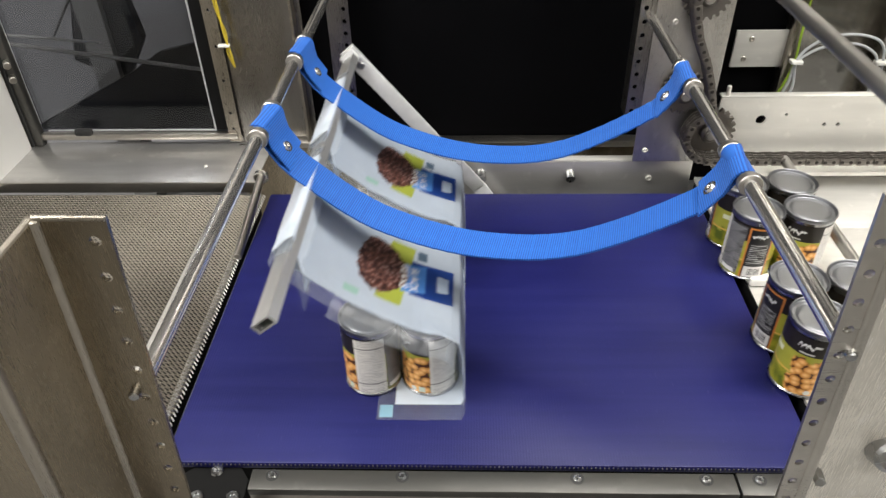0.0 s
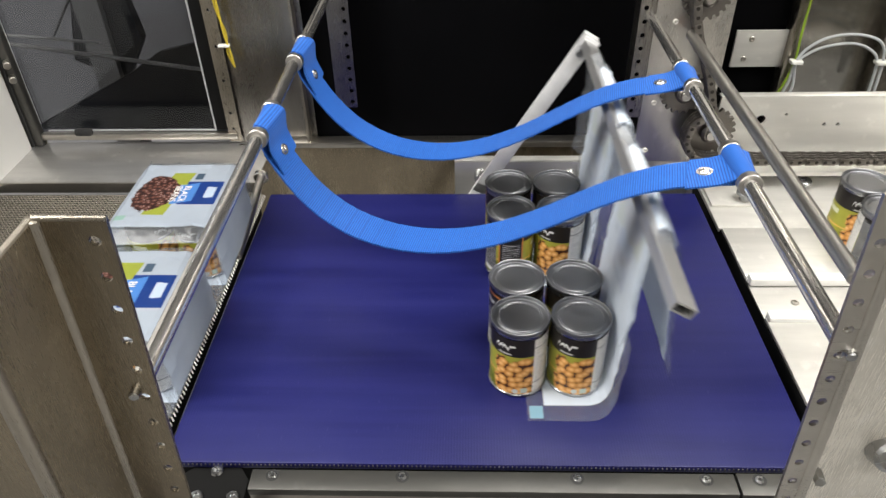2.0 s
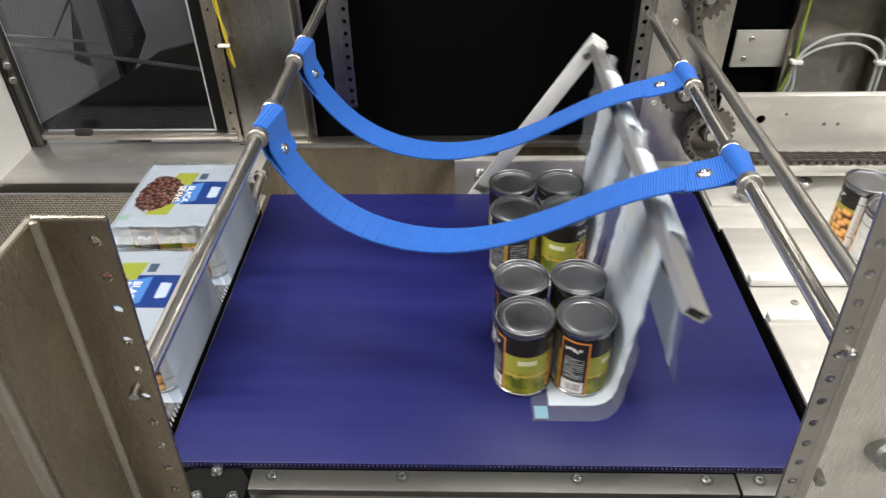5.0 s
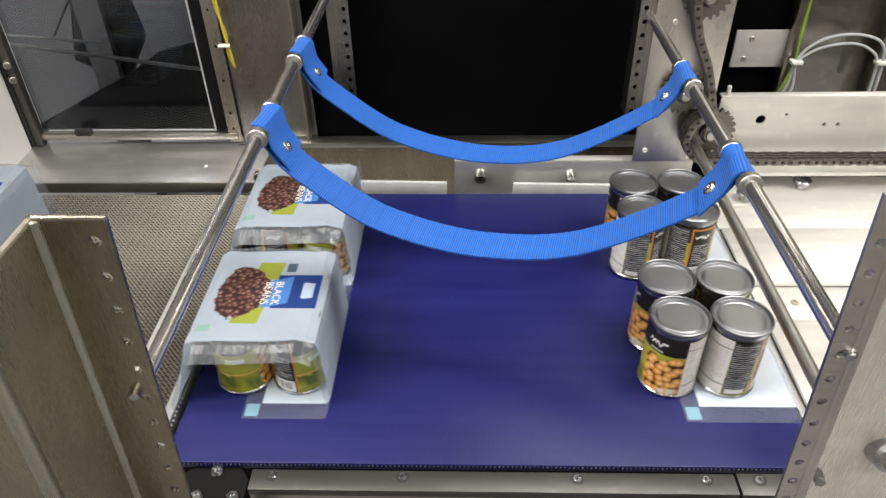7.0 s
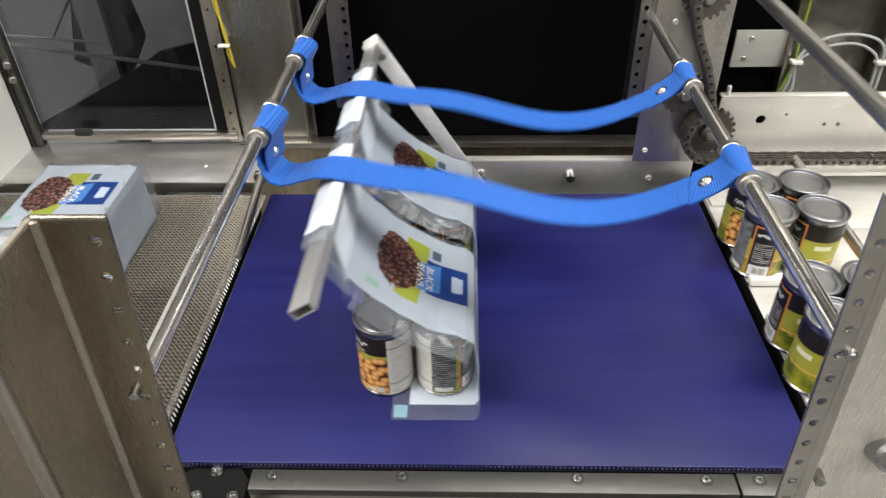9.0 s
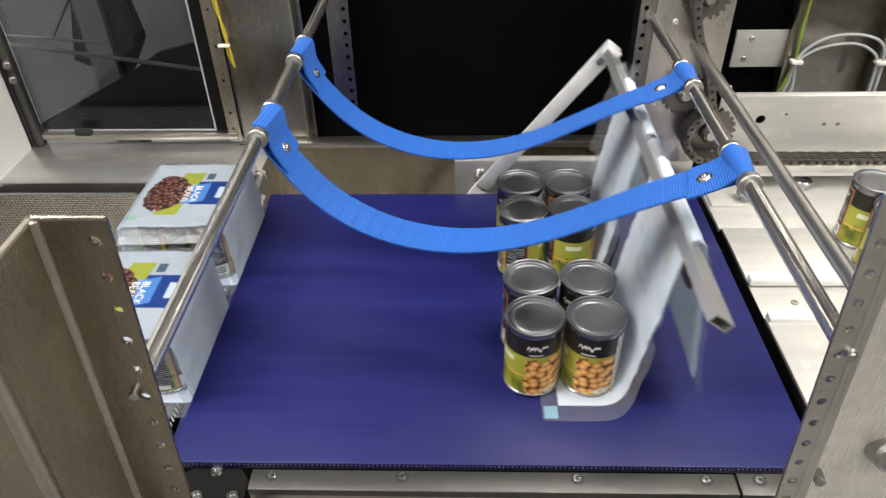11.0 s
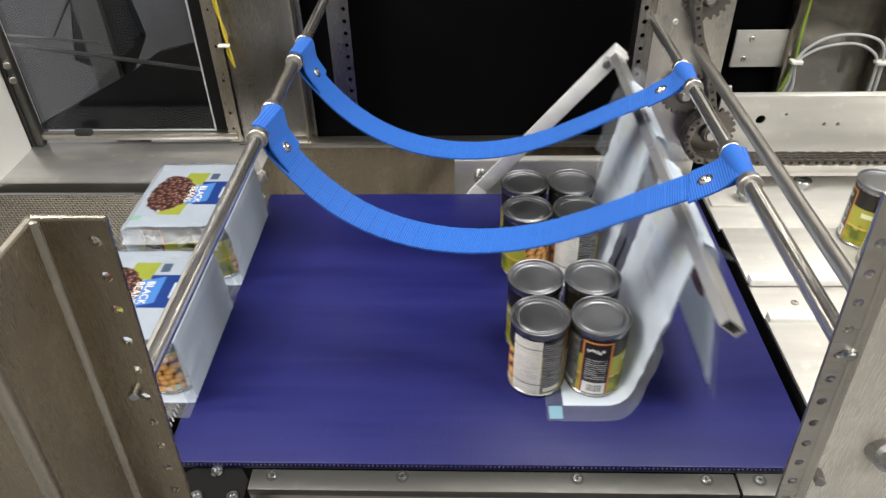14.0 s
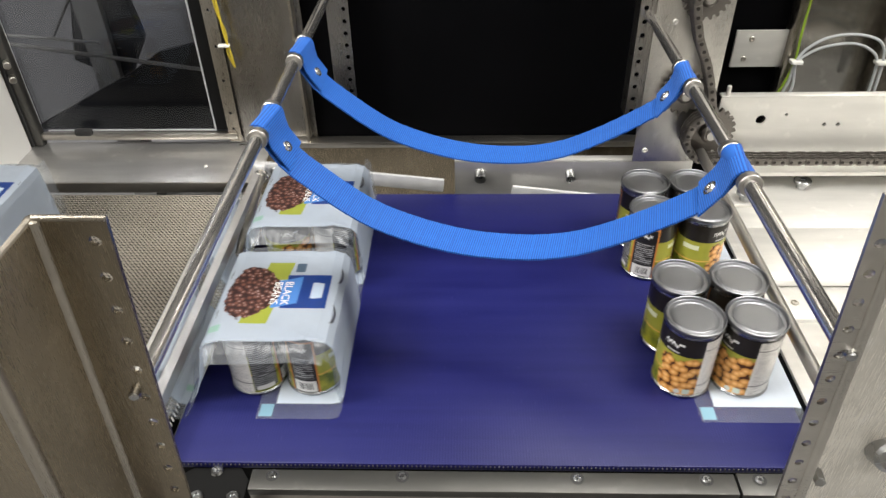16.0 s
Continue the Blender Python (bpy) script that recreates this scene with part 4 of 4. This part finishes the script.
U_R, U_L, Z_T = 0.1168, -0.0440, 0.1150
LEAD = 0.010
C1 = 0.1230
WIDTH = 0.228


def soften(pts, r):
    """Round the corners of a polyline in the plane."""
    out = [pts[0]]
    for a, b, c in zip(pts, pts[1:], pts[2:]):
        d0, d1 = (a - b), (c - b)
        l0, l1 = d0.length, d1.length
        if l0 < 1e-5 or l1 < 1e-5:
            continue
        f0, f1 = min(r, l0 * 0.45), min(r, l1 * 0.45)
        p, q = b + d0 * (f0 / l0), b + d1 * (f1 / l1)
        for i in range(5):
            t = i / 4
            out.append((1 - t) ** 2 * p + 2 * t * (1 - t) * b + t * t * q)
    return out + [pts[-1]]


def cross2(a, b):
    return a.x * b.y - a.y * b.x


def film_path(ph):
    """Line of the sheet in the pack's own plane (u along the belt, z up) at a phase of the wrap."""
    ph = max(-3.2, min(ph, 3.10))
    x = X_START - SPEED * (ph + 1.5)
    V = Vector
    slot_r, slot_l = SLOT_R - x, SLOT_L - x
    down = V((0, -1))
    wx, wz, wa = wand_pose(ph)
    out, side = V((-math.sin(wa), math.cos(wa))), V((math.cos(wa), math.sin(wa)))
    bar = V((wx - x, wz))
    w = bar - side * 0.0175 - out * 0.003
    if ph < 0.6:
        w = bar - side * 0.004 + out * 0.0105
    if LEAD > slot_r:
        top = V((slot_r, -0.002 - (LEAD - slot_r)))
        return [top, top + down * 0.8]
    if ph < -0.52:
        return soften([V((LEAD, 0.001)), V((slot_r, 0.001)), V((slot_r, -0.8))], 0.004)
    lead, c1 = V((LEAD, 0.001)), V((C1 + 0.034 * max(0.0, 1 - max(ph, 0) / 0.6), 0.001))
    pts = [lead, c1]
    tr, tl, bl = V((U_R, Z_T)), V((U_L, Z_T)), V((U_L, 0.0005))
    end = w
    if ph > 2.42:
        end = V((slot_l, -0.004))
    if cross2(tr - c1, end - c1) > 0:
        pts.append(tr)
        if cross2(tl - tr, end - tr) > 0 or ph > 1.66:
            pts.append(tl)
            if ph > 2.42 and end.x > U_L:
                pts.append(bl)
    if ph > 2.42:
        pts += [end]
        path = soften(pts, 0.010)
        return path + [end + down * 0.6]
    taut = sum((b - a).length for a, b in zip(pts[1:], pts[2:] + [end]))
    last = pts[-1]
    chord = (end - last).length
    fixed = 0.352 + 0.115 * min(1.0, max(0.0, (ph - 1.60) / 0.18))
    spare = min(max(0.0, fixed - taut), 0.06 if ph < 1.7 else 0.085) * min(1.0, max(0.0, (ph - 0.45) / 0.4))
    sag = math.sqrt(0.375 * spare * chord)
    span = []
    for i in range(1, 13):
        t = i / 12
        p = last.lerp(end, t) - V((0, sag * 4 * t * (1 - t)))
        if U_L < p.x < U_R:
            p.y = max(p.y, Z_T)
        span.append(p)
    if len(pts) == 2:
        # the sheet lifts off the belt in one wide curve, and runs straight to the bar
        knee = V((min(0.112 + 0.05 * min(1.0, max(0.0, -ph / 0.3)), slot_r - 0.02), 0.001))
        f0 = knee - V((0.026, 0))
        f1 = knee.lerp(end, min(0.5, 0.035 / max((end - knee).length, 0.01)))
        path = [lead] + [(1 - t) ** 2 * f0 + 2 * t * (1 - t) * knee + t * t * f1 for t in (i / 18 for i in range(19))]
        path.append(end)
    elif len(pts) == 4 and 1.66 < ph < 1.885 and fixed > taut:
        # the slack stands out past the pack, drops in a fold and rises to the bar
        give = min(1.0, (ph - 1.6) / 0.12, (fixed - taut) / 0.02)
        brow = last.lerp(end, 0.4).lerp(last + V((-min(0.054, 0.6 * max(0.0, last.x - end.x)), 0.007)), give)
        rest = fixed - (taut - chord) - (brow - last).length
        fold, drop = brow, 0.0
        while drop < 0.07 and drop + (end - fold).length < rest:
            drop += 0.001
            fold = brow + V((-0.010 * give, -drop))
        path = soften(pts + [brow, fold, end], 0.014)
    else:
        path = soften(pts + [span[2]], 0.018 if ph > 1.6 else 0.010)[:-1] + span[2:]
    # over the bar and down: into the slot while the sheet still feeds, loose after the cut
    over = bar + side * 0.0175 + out * 0.0108
    path += [over] if ph < 0.6 else [bar - side * 0.0165 + out * 0.0108, over]
    if ph < 0.15:
        path += [V((slot_r, -0.004)), V((slot_r, -0.8))]
    else:
        f = min(1.0, (ph - 0.15) / 0.3)
        trail = 0.03 + 0.17 * max(0.0, min(1.0, (ph - 0.45) / 0.4, (1.5 - ph) / 0.3))
        aim = V((slot_r, -0.004)).lerp(over + V((trail, -0.5)), f)
        path.append(over + (aim - over).normalized() * 0.6)
    return path


def sample(path, lengths):
    """Points at the given arc lengths."""
    out, run, i = [], 0.0, 0
    seg = (path[1] - path[0]).length
    for s in lengths:
        while s > run + seg and i < len(path) - 2:
            run += seg
            i += 1
            seg = (path[i + 1] - path[i]).length
        out.append(path[i] + (path[i + 1] - path[i]) * ((s - run) / max(seg, 1e-6)))
    return out


TEXT0, TEXT1 = 0.2625, 0.3000
CUTS = [-0.02, -0.01] + [i * STEP for i in range(22)] + [0.3000 + i * STEP for i in range(23)]


def words():
    """Flat mesh of the two printed words, one above the other, centred."""
    cu = bpy.data.curves.new("words", "FONT")
    cu.body, cu.align_x, cu.align_y, cu.size, cu.space_line = "BLACK\nBEANS", "CENTER", "CENTER", 0.0152, 0.92
    ob = new("words", cu)
    me = bpy.data.meshes.new_from_object(ob.evaluated_get(bpy.context.evaluated_depsgraph_get()))
    bpy.data.objects.remove(ob)
    me.materials.append(WHITE)
    return me


def build_films():
    text = words()
    meshes = []
    rows = 24
    for s0, s1 in zip(CUTS, CUTS[1:]):
        half = (s1 - s0) / 2 + 0.0001
        verts, faces, uvs = [], [], []
        for z in (-0.0003, 0.0003):
            for side in (0, 1):
                for j in range(rows + 1):
                    w = -WIDTH / 2 + WIDTH * j / rows
                    droop = 0.015 * max(0.0, (abs(w) - 0.088) / 0.026) ** 1.5 if 0.19 < s0 < 0.36 else 0.0
                    along_s = s0 if side == 0 else s1
                    rumple = noise.noise(Vector((along_s * 24, w * 24, 3.0))) + 0.6 * noise.noise(Vector((along_s * 70, w * 55, 9.0)))
                    edge = min(1.0, max(0.06, (abs(w) - 0.045) / 0.055)) * min(1.0, max(0.0, (along_s - 0.10) / 0.03))
                    verts.append((half * (2 * side - 1), w, z + droop - max(-0.0004, 0.006 * edge * rumple)))
                    uvs.append(((s0 + s1) / 2 + half * (2 * side - 1), w))
        for layer in (0, 2 * rows + 2):
            for j in range(rows):
                faces.append((layer + j, layer + j + 1, layer + rows + 2 + j, layer + rows + 1 + j))
        me = bpy.data.meshes.new("film_strip")
        me.from_pydata(verts, [], faces)
        chart = me.uv_layers.new(name="UVMap")
        for lp in me.loops:
            chart.data[lp.index].uv = uvs[lp.vertex_index]
        me.materials.append(FILM)
        me.materials.append(FILM_IN)
        for face in me.polygons[rows:]:
            face.material_index = 1
        meshes.append(me)
    for k in PACKS:
        for lane, y in enumerate(LANES):
            f = thing("printed_film", "printed white shrink film with clear edges wrapped round four cans", "film wrap", pose(pack_x(k, 0), y + D / 2, 0.0), "film wraps")
            strips = []
            for (s0, s1), me in zip(zip(CUTS, CUTS[1:]), meshes):
                ob = new("film_strip", me)
                ob.parent = f
                strips.append(ob)
                if abs(s0 - TEXT0) < 0.001:
                    tx = new("lettering", text)
                    tx.parent = ob
                    tx.matrix_basis = pose(-0.0095, -0.002, -0.0012, 0, 180, 0) @ pose(0, 0, 0, 0, 0, -90)
                    tagged(tx, "white printed words")
            FILMS.append((f, k, y + D / 2, strips))


# ---- straps ----
STRAP_N = 32
STRAP_LEN = 0.628


REST = ((-0.250, 0.270), (-0.224, 0.249), (-0.186, 0.222), (-0.148, 0.200), (-0.107, 0.186), (-0.063, 0.176), (-0.018, 0.171), (0.030, 0.1725), (0.070, 0.178), (0.110, 0.190), (0.150, 0.211), (0.188, 0.236), (0.220, 0.260), (0.243, 0.281))
CATCH = ((-0.261, 0.266), (-0.223, 0.211), (-0.165, 0.175), (-0.090, 0.164), (-0.016, 0.178), (0.053, 0.214), (0.116, 0.260), (0.156, 0.290), (0.207, 0.310))
RISE = ((-0.263, 0.264), (-0.234, 0.214), (-0.187, 0.185), (-0.134, 0.177), (-0.074, 0.190), (-0.016, 0.214), (0.038, 0.251), (0.088, 0.287), (0.135, 0.311), (0.194, 0.319))
TOP = ((-0.275, 0.256), (-0.250, 0.210), (-0.203, 0.190), (-0.156, 0.195), (-0.102, 0.219), (-0.051, 0.260), (-0.010, 0.297), (0.022, 0.318), (0.060, 0.335), (0.115, 0.339), (0.193, 0.328))
DRAG = ((-0.286, 0.250), (-0.275, 0.217), (-0.239, 0.205), (-0.191, 0.218), (-0.129, 0.254), (-0.071, 0.290), (-0.023, 0.309), (0.022, 0.313), (0.074, 0.308), (0.172, 0.304))
CURL = ((-0.287, 0.254), (-0.276, 0.217), (-0.238, 0.217), (-0.173, 0.246), (-0.114, 0.262), (-0.057, 0.268), (-0.003, 0.254), (0.058, 0.237), (0.117, 0.234), (0.173, 0.250))
DROP = ((-0.285, 0.255), (-0.274, 0.230), (-0.238, 0.218), (-0.176, 0.223), (-0.116, 0.227), (-0.044, 0.222), (0.012, 0.216), (0.067, 0.216), (0.125, 0.231), (0.179, 0.260))
LIFT = ((-0.5, REST), (0.25, REST), (0.5, CATCH), (0.7, RISE), (0.933, TOP), (1.32, DRAG), (1.433, CURL), (1.49, DROP), (1.53, REST), (3.2, REST))


def strap_nodes(shape):
    """Evenly spaced nodes along the strap, from rod to rod."""
    pts = arc_points([(-0.274, 0, 0.305), *((x, 0, z) for x, z in shape), (0.262, 0, 0.315)], 10)
    pts = [Vector((0.955 * p.x - 0.0012, 0.955 * p.z + 0.0326)) for p in pts]
    total = sum((b - a).length for a, b in zip(pts, pts[1:]))
    return sample(pts, [total * i / STRAP_N for i in range(STRAP_N + 1)])


def strap_at(ph, cache={}):
    for (p0, a), (p1, b) in zip(LIFT, LIFT[1:]):
        if ph <= p1:
            f = (ph - p0) / (p1 - p0)
            for sh in (a, b):
                if sh not in cache:
                    cache[sh] = strap_nodes(sh)
            nodes = [u.lerp(v, f) for u, v in zip(cache[a], cache[b])]
            if 0.2 < ph < 1.52:
                # lies over the bar, eased on both sides of it
                wx, wz, _ = wand_pose(ph)
                for p in nodes:
                    p.y = max(p.y, wz + 0.0200 - 7.0 * (p.x - wx) ** 2)
                for _ in range(9):
                    nodes = [nodes[0], nodes[1]] + [0.25 * a + 0.5 * b + 0.25 * c for a, b, c in zip(nodes[1:], nodes[2:], nodes[3:])] + [nodes[-1]]
                for p in nodes:
                    p.y = max(p.y, wz + 0.0225 - 9.0 * (p.x - wx) ** 2)
                for _ in range(2):
                    nodes = [nodes[0], nodes[1]] + [0.25 * a + 0.5 * b + 0.25 * c for a, b, c in zip(nodes[1:], nodes[2:], nodes[3:])] + [nodes[-1]]
            return nodes


def build_straps():
    l = STRAP_LEN / STRAP_N
    b = box((-l / 2 - 0.0004, -0.0252, -0.0011), (l / 2 + 0.0004, 0.0252, 0.0011))
    uv = b.loops.layers.uv.new("UVMap")
    for face in b.faces:
        for lp in face.loops:
            lp[uv].uv = (lp.vert.co.x, lp.vert.co.y)
    seg = bpy.data.meshes.new("webbing_piece")
    b.to_mesh(seg)
    b.free()
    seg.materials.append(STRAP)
    for yl, yr, xr, zr in ((0.235, 0.1185, 0.2538, 0.3400), (0.454, 0.3685, 0.2633, 0.3270)):
        s = thing("blue_strap", "blue ribbed webbing strap hung between two steel rods", "strap", pose(0, 0, 0), "straps over the belt")
        for (x, z), y in ((ROD_L, yl), ((xr, zr), yr)):
            loop = lathe([(0.0084, -0.029), (0.0104, -0.029), (0.0104, 0.029), (0.0084, 0.029)], 24, None, pose(x, y, z, 90, 0, 0))
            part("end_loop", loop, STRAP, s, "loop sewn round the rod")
        pieces = []
        for i in range(STRAP_N):
            ob = new("webbing_piece", seg)
            ob.parent = s
            pieces.append(ob)
        tabs = []
        for way in (1, -1):
            # end of the webbing turned back over the rod, its free corner cut at a slant
            flat = bmesh.new()
            ridge = ((-0.0195, 0.0050), (-0.0145, 0.0125), (-0.0085, 0.0158), (-0.0020, 0.0140), (0.0060, 0.0085), (0.0160, 0.0034), (0.0260, 0.0024))
            rows = []
            for lift in (0.0, 0.0022):
                for x, z in ridge:
                    z *= 1.0 if way > 0 else 0.55
                    rows.append([flat.verts.new((x, -0.0275, z + lift)), flat.verts.new((x, 0.0275, z + lift))])
                rows.append([flat.verts.new((0.050, -0.0275, 0.0013 + lift)), flat.verts.new((0.040, 0.0275, 0.0013 + lift))])
            k = len(rows) // 2
            for a, b in zip(range(k - 1), range(1, k)):
                flat.faces.new((rows[a][0], rows[a][1], rows[b][1], rows[b][0]))
                flat.faces.new((rows[k + a][0], rows[k + b][0], rows[k + b][1], rows[k + a][1]))
                for side in (0, 1):
                    flat.faces.new((rows[a][side], rows[b][side], rows[k + b][side], rows[k + a][side]))
            for a in (0, k - 1):
                flat.faces.new((rows[a][0], rows[k + a][0], rows[k + a][1], rows[a][1]))
            bmesh.ops.recalc_face_normals(flat, faces=flat.faces)
            if way < 0:
                bmesh.ops.transform(flat, matrix=Matrix.Scale(-1, 4, (1, 0, 0)), verts=flat.verts)
                bmesh.ops.reverse_faces(flat, faces=flat.faces)
            chart = flat.loops.layers.uv.new("UVMap")
            for face in flat.faces:
                for lp in face.loops:
                    lp[chart].uv = (lp.vert.co.x, lp.vert.co.y)
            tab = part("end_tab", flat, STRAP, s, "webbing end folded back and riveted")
            part("rivet", screw_bm((0.028 * way, 0, 0.0036), (0, 0, 1), 0.0060, 0.003), CHROME, tab, "domed steel rivet")
            part("washer", lathe([(0.006, 0.0036), (0.0085, 0.0036), (0.0085, 0.0044), (0.006, 0.0044)], 18, None, pose(0.028 * way, 0, 0)), CHROME, tab)
            tabs.append(tab)
        STRAPS.append((s, yl, yr, xr - ROD_R[0], zr - ROD_R[1], pieces, tabs))


# ---- motion ----
def ticks(lo, hi, step=0.1):
    n0, n1 = math.ceil(max(lo, 0) / step - 1e-6), math.floor(min(hi, 16) / step + 1e-6)
    return sorted({0.0, 16.0} | {round(i * step, 3) for i in range(n0, n1 + 1)})


def lean(a, b):
    return math.atan2(-(b[1] - a[1]), b[0] - a[0])


def motions():
    even = [0, 4, 8, 12, 16]
    for ob, k, dx, y, turn in CANS:
        walk(ob, [(t, pose(pack_x(k, t) + dx, y, 0.0015, 0, 0, turn)) for t in even])
    for w, i in WANDS:
        rows = []
        for t in ticks(0, 16, 0.1):
            x, z, a = wand_pose(t - 1.5 - i * CYCLE)
            rows.append((t, Matrix.Translation((x, 0, z)) @ Matrix.Rotation(-a, 4, "Y")))
        walk(w, rows)
    for p, k in PUSHERS:
        rows = []
        for t in ticks(0, 16, 0.1):
            x, z = pusher_path(t - 1.5 - k * CYCLE)
            rows.append((t, pose(x, 0.0, z)))
        walk(p, rows)
    for f, k, y, strips in FILMS:
        start = 1.5 + k * CYCLE
        # each sheet waits under the slot, is fed up to it and then travels with its pack
        fed = start - 1.5
        walk(f, [(t, pose(pack_x(k, max(t, fed)), y, -min(0.25, 0.2 * max(0.0, fed - t)))) for t in ticks(0, 16)])
        times = ticks(start - 1.6, start + 3.2)
        nodes = [sample(film_path(t - start), [c + 0.02 for c in CUTS]) for t in times]
        for j, ob in enumerate(strips):
            rows = []
            for t, pts in zip(times, nodes):
                a, b = pts[j], pts[j + 1]
                mid = (a + b) / 2
                rows.append((t, Matrix.Translation((mid.x, 0, mid.y)) @ Matrix.Rotation(lean(a, b), 4, "Y")))
            walk(ob, rows)
    for s, yl, yr, gx, gz, pieces, tabs in STRAPS:
        skew = math.atan2(yr - yl, ROD_R[0] - ROD_L[0])
        times = [t for t in ticks(0, 16) if ((t - 1.5 + 0.4) % CYCLE) < 2.4 or t in (0.0, 16.0)]
        shapes = [strap_at((t - 1.5 + 0.4) % CYCLE - 0.4) for t in times]
        for j, ob in enumerate(pieces):
            rows = []
            for t, q in zip(times, shapes):
                a, b = q[j], q[j + 1]
                f = (j + 0.5) / STRAP_N
                mid = (a + b) / 2
                m = Matrix.Translation((mid[0] + gx * f, yl + (yr - yl) * f, mid[1] + gz * f)) @ Matrix.Rotation(skew, 4, "Z") @ Matrix.Rotation(lean(a, b), 4, "Y")
                rows.append((t, m))
            walk(ob, rows)
        for tab, (e, d), y, turn in zip(tabs, ((0, 3), (STRAP_N, STRAP_N - 3)), (yl, yr), (0.75, 0.6)):
            rows = []
            for t, q in zip(times, shapes):
                f = e / STRAP_N
                tilt = lean(q[0], q[d]) if e == 0 else lean(q[d], q[e])
                rows.append((t, Matrix.Translation((q[e][0] + gx * f, y, q[e][1] + gz * f)) @ Matrix.Rotation(skew * turn, 4, "Z") @ Matrix.Rotation(tilt, 4, "Y")))
            walk(tab, rows)


build_hall()
build_belts()
build_infeed()
build_back()
build_window()
build_drive()
build_posts()
build_rods()
build_cans()
build_wands()
build_pushers()
build_films()
build_straps()
motions()
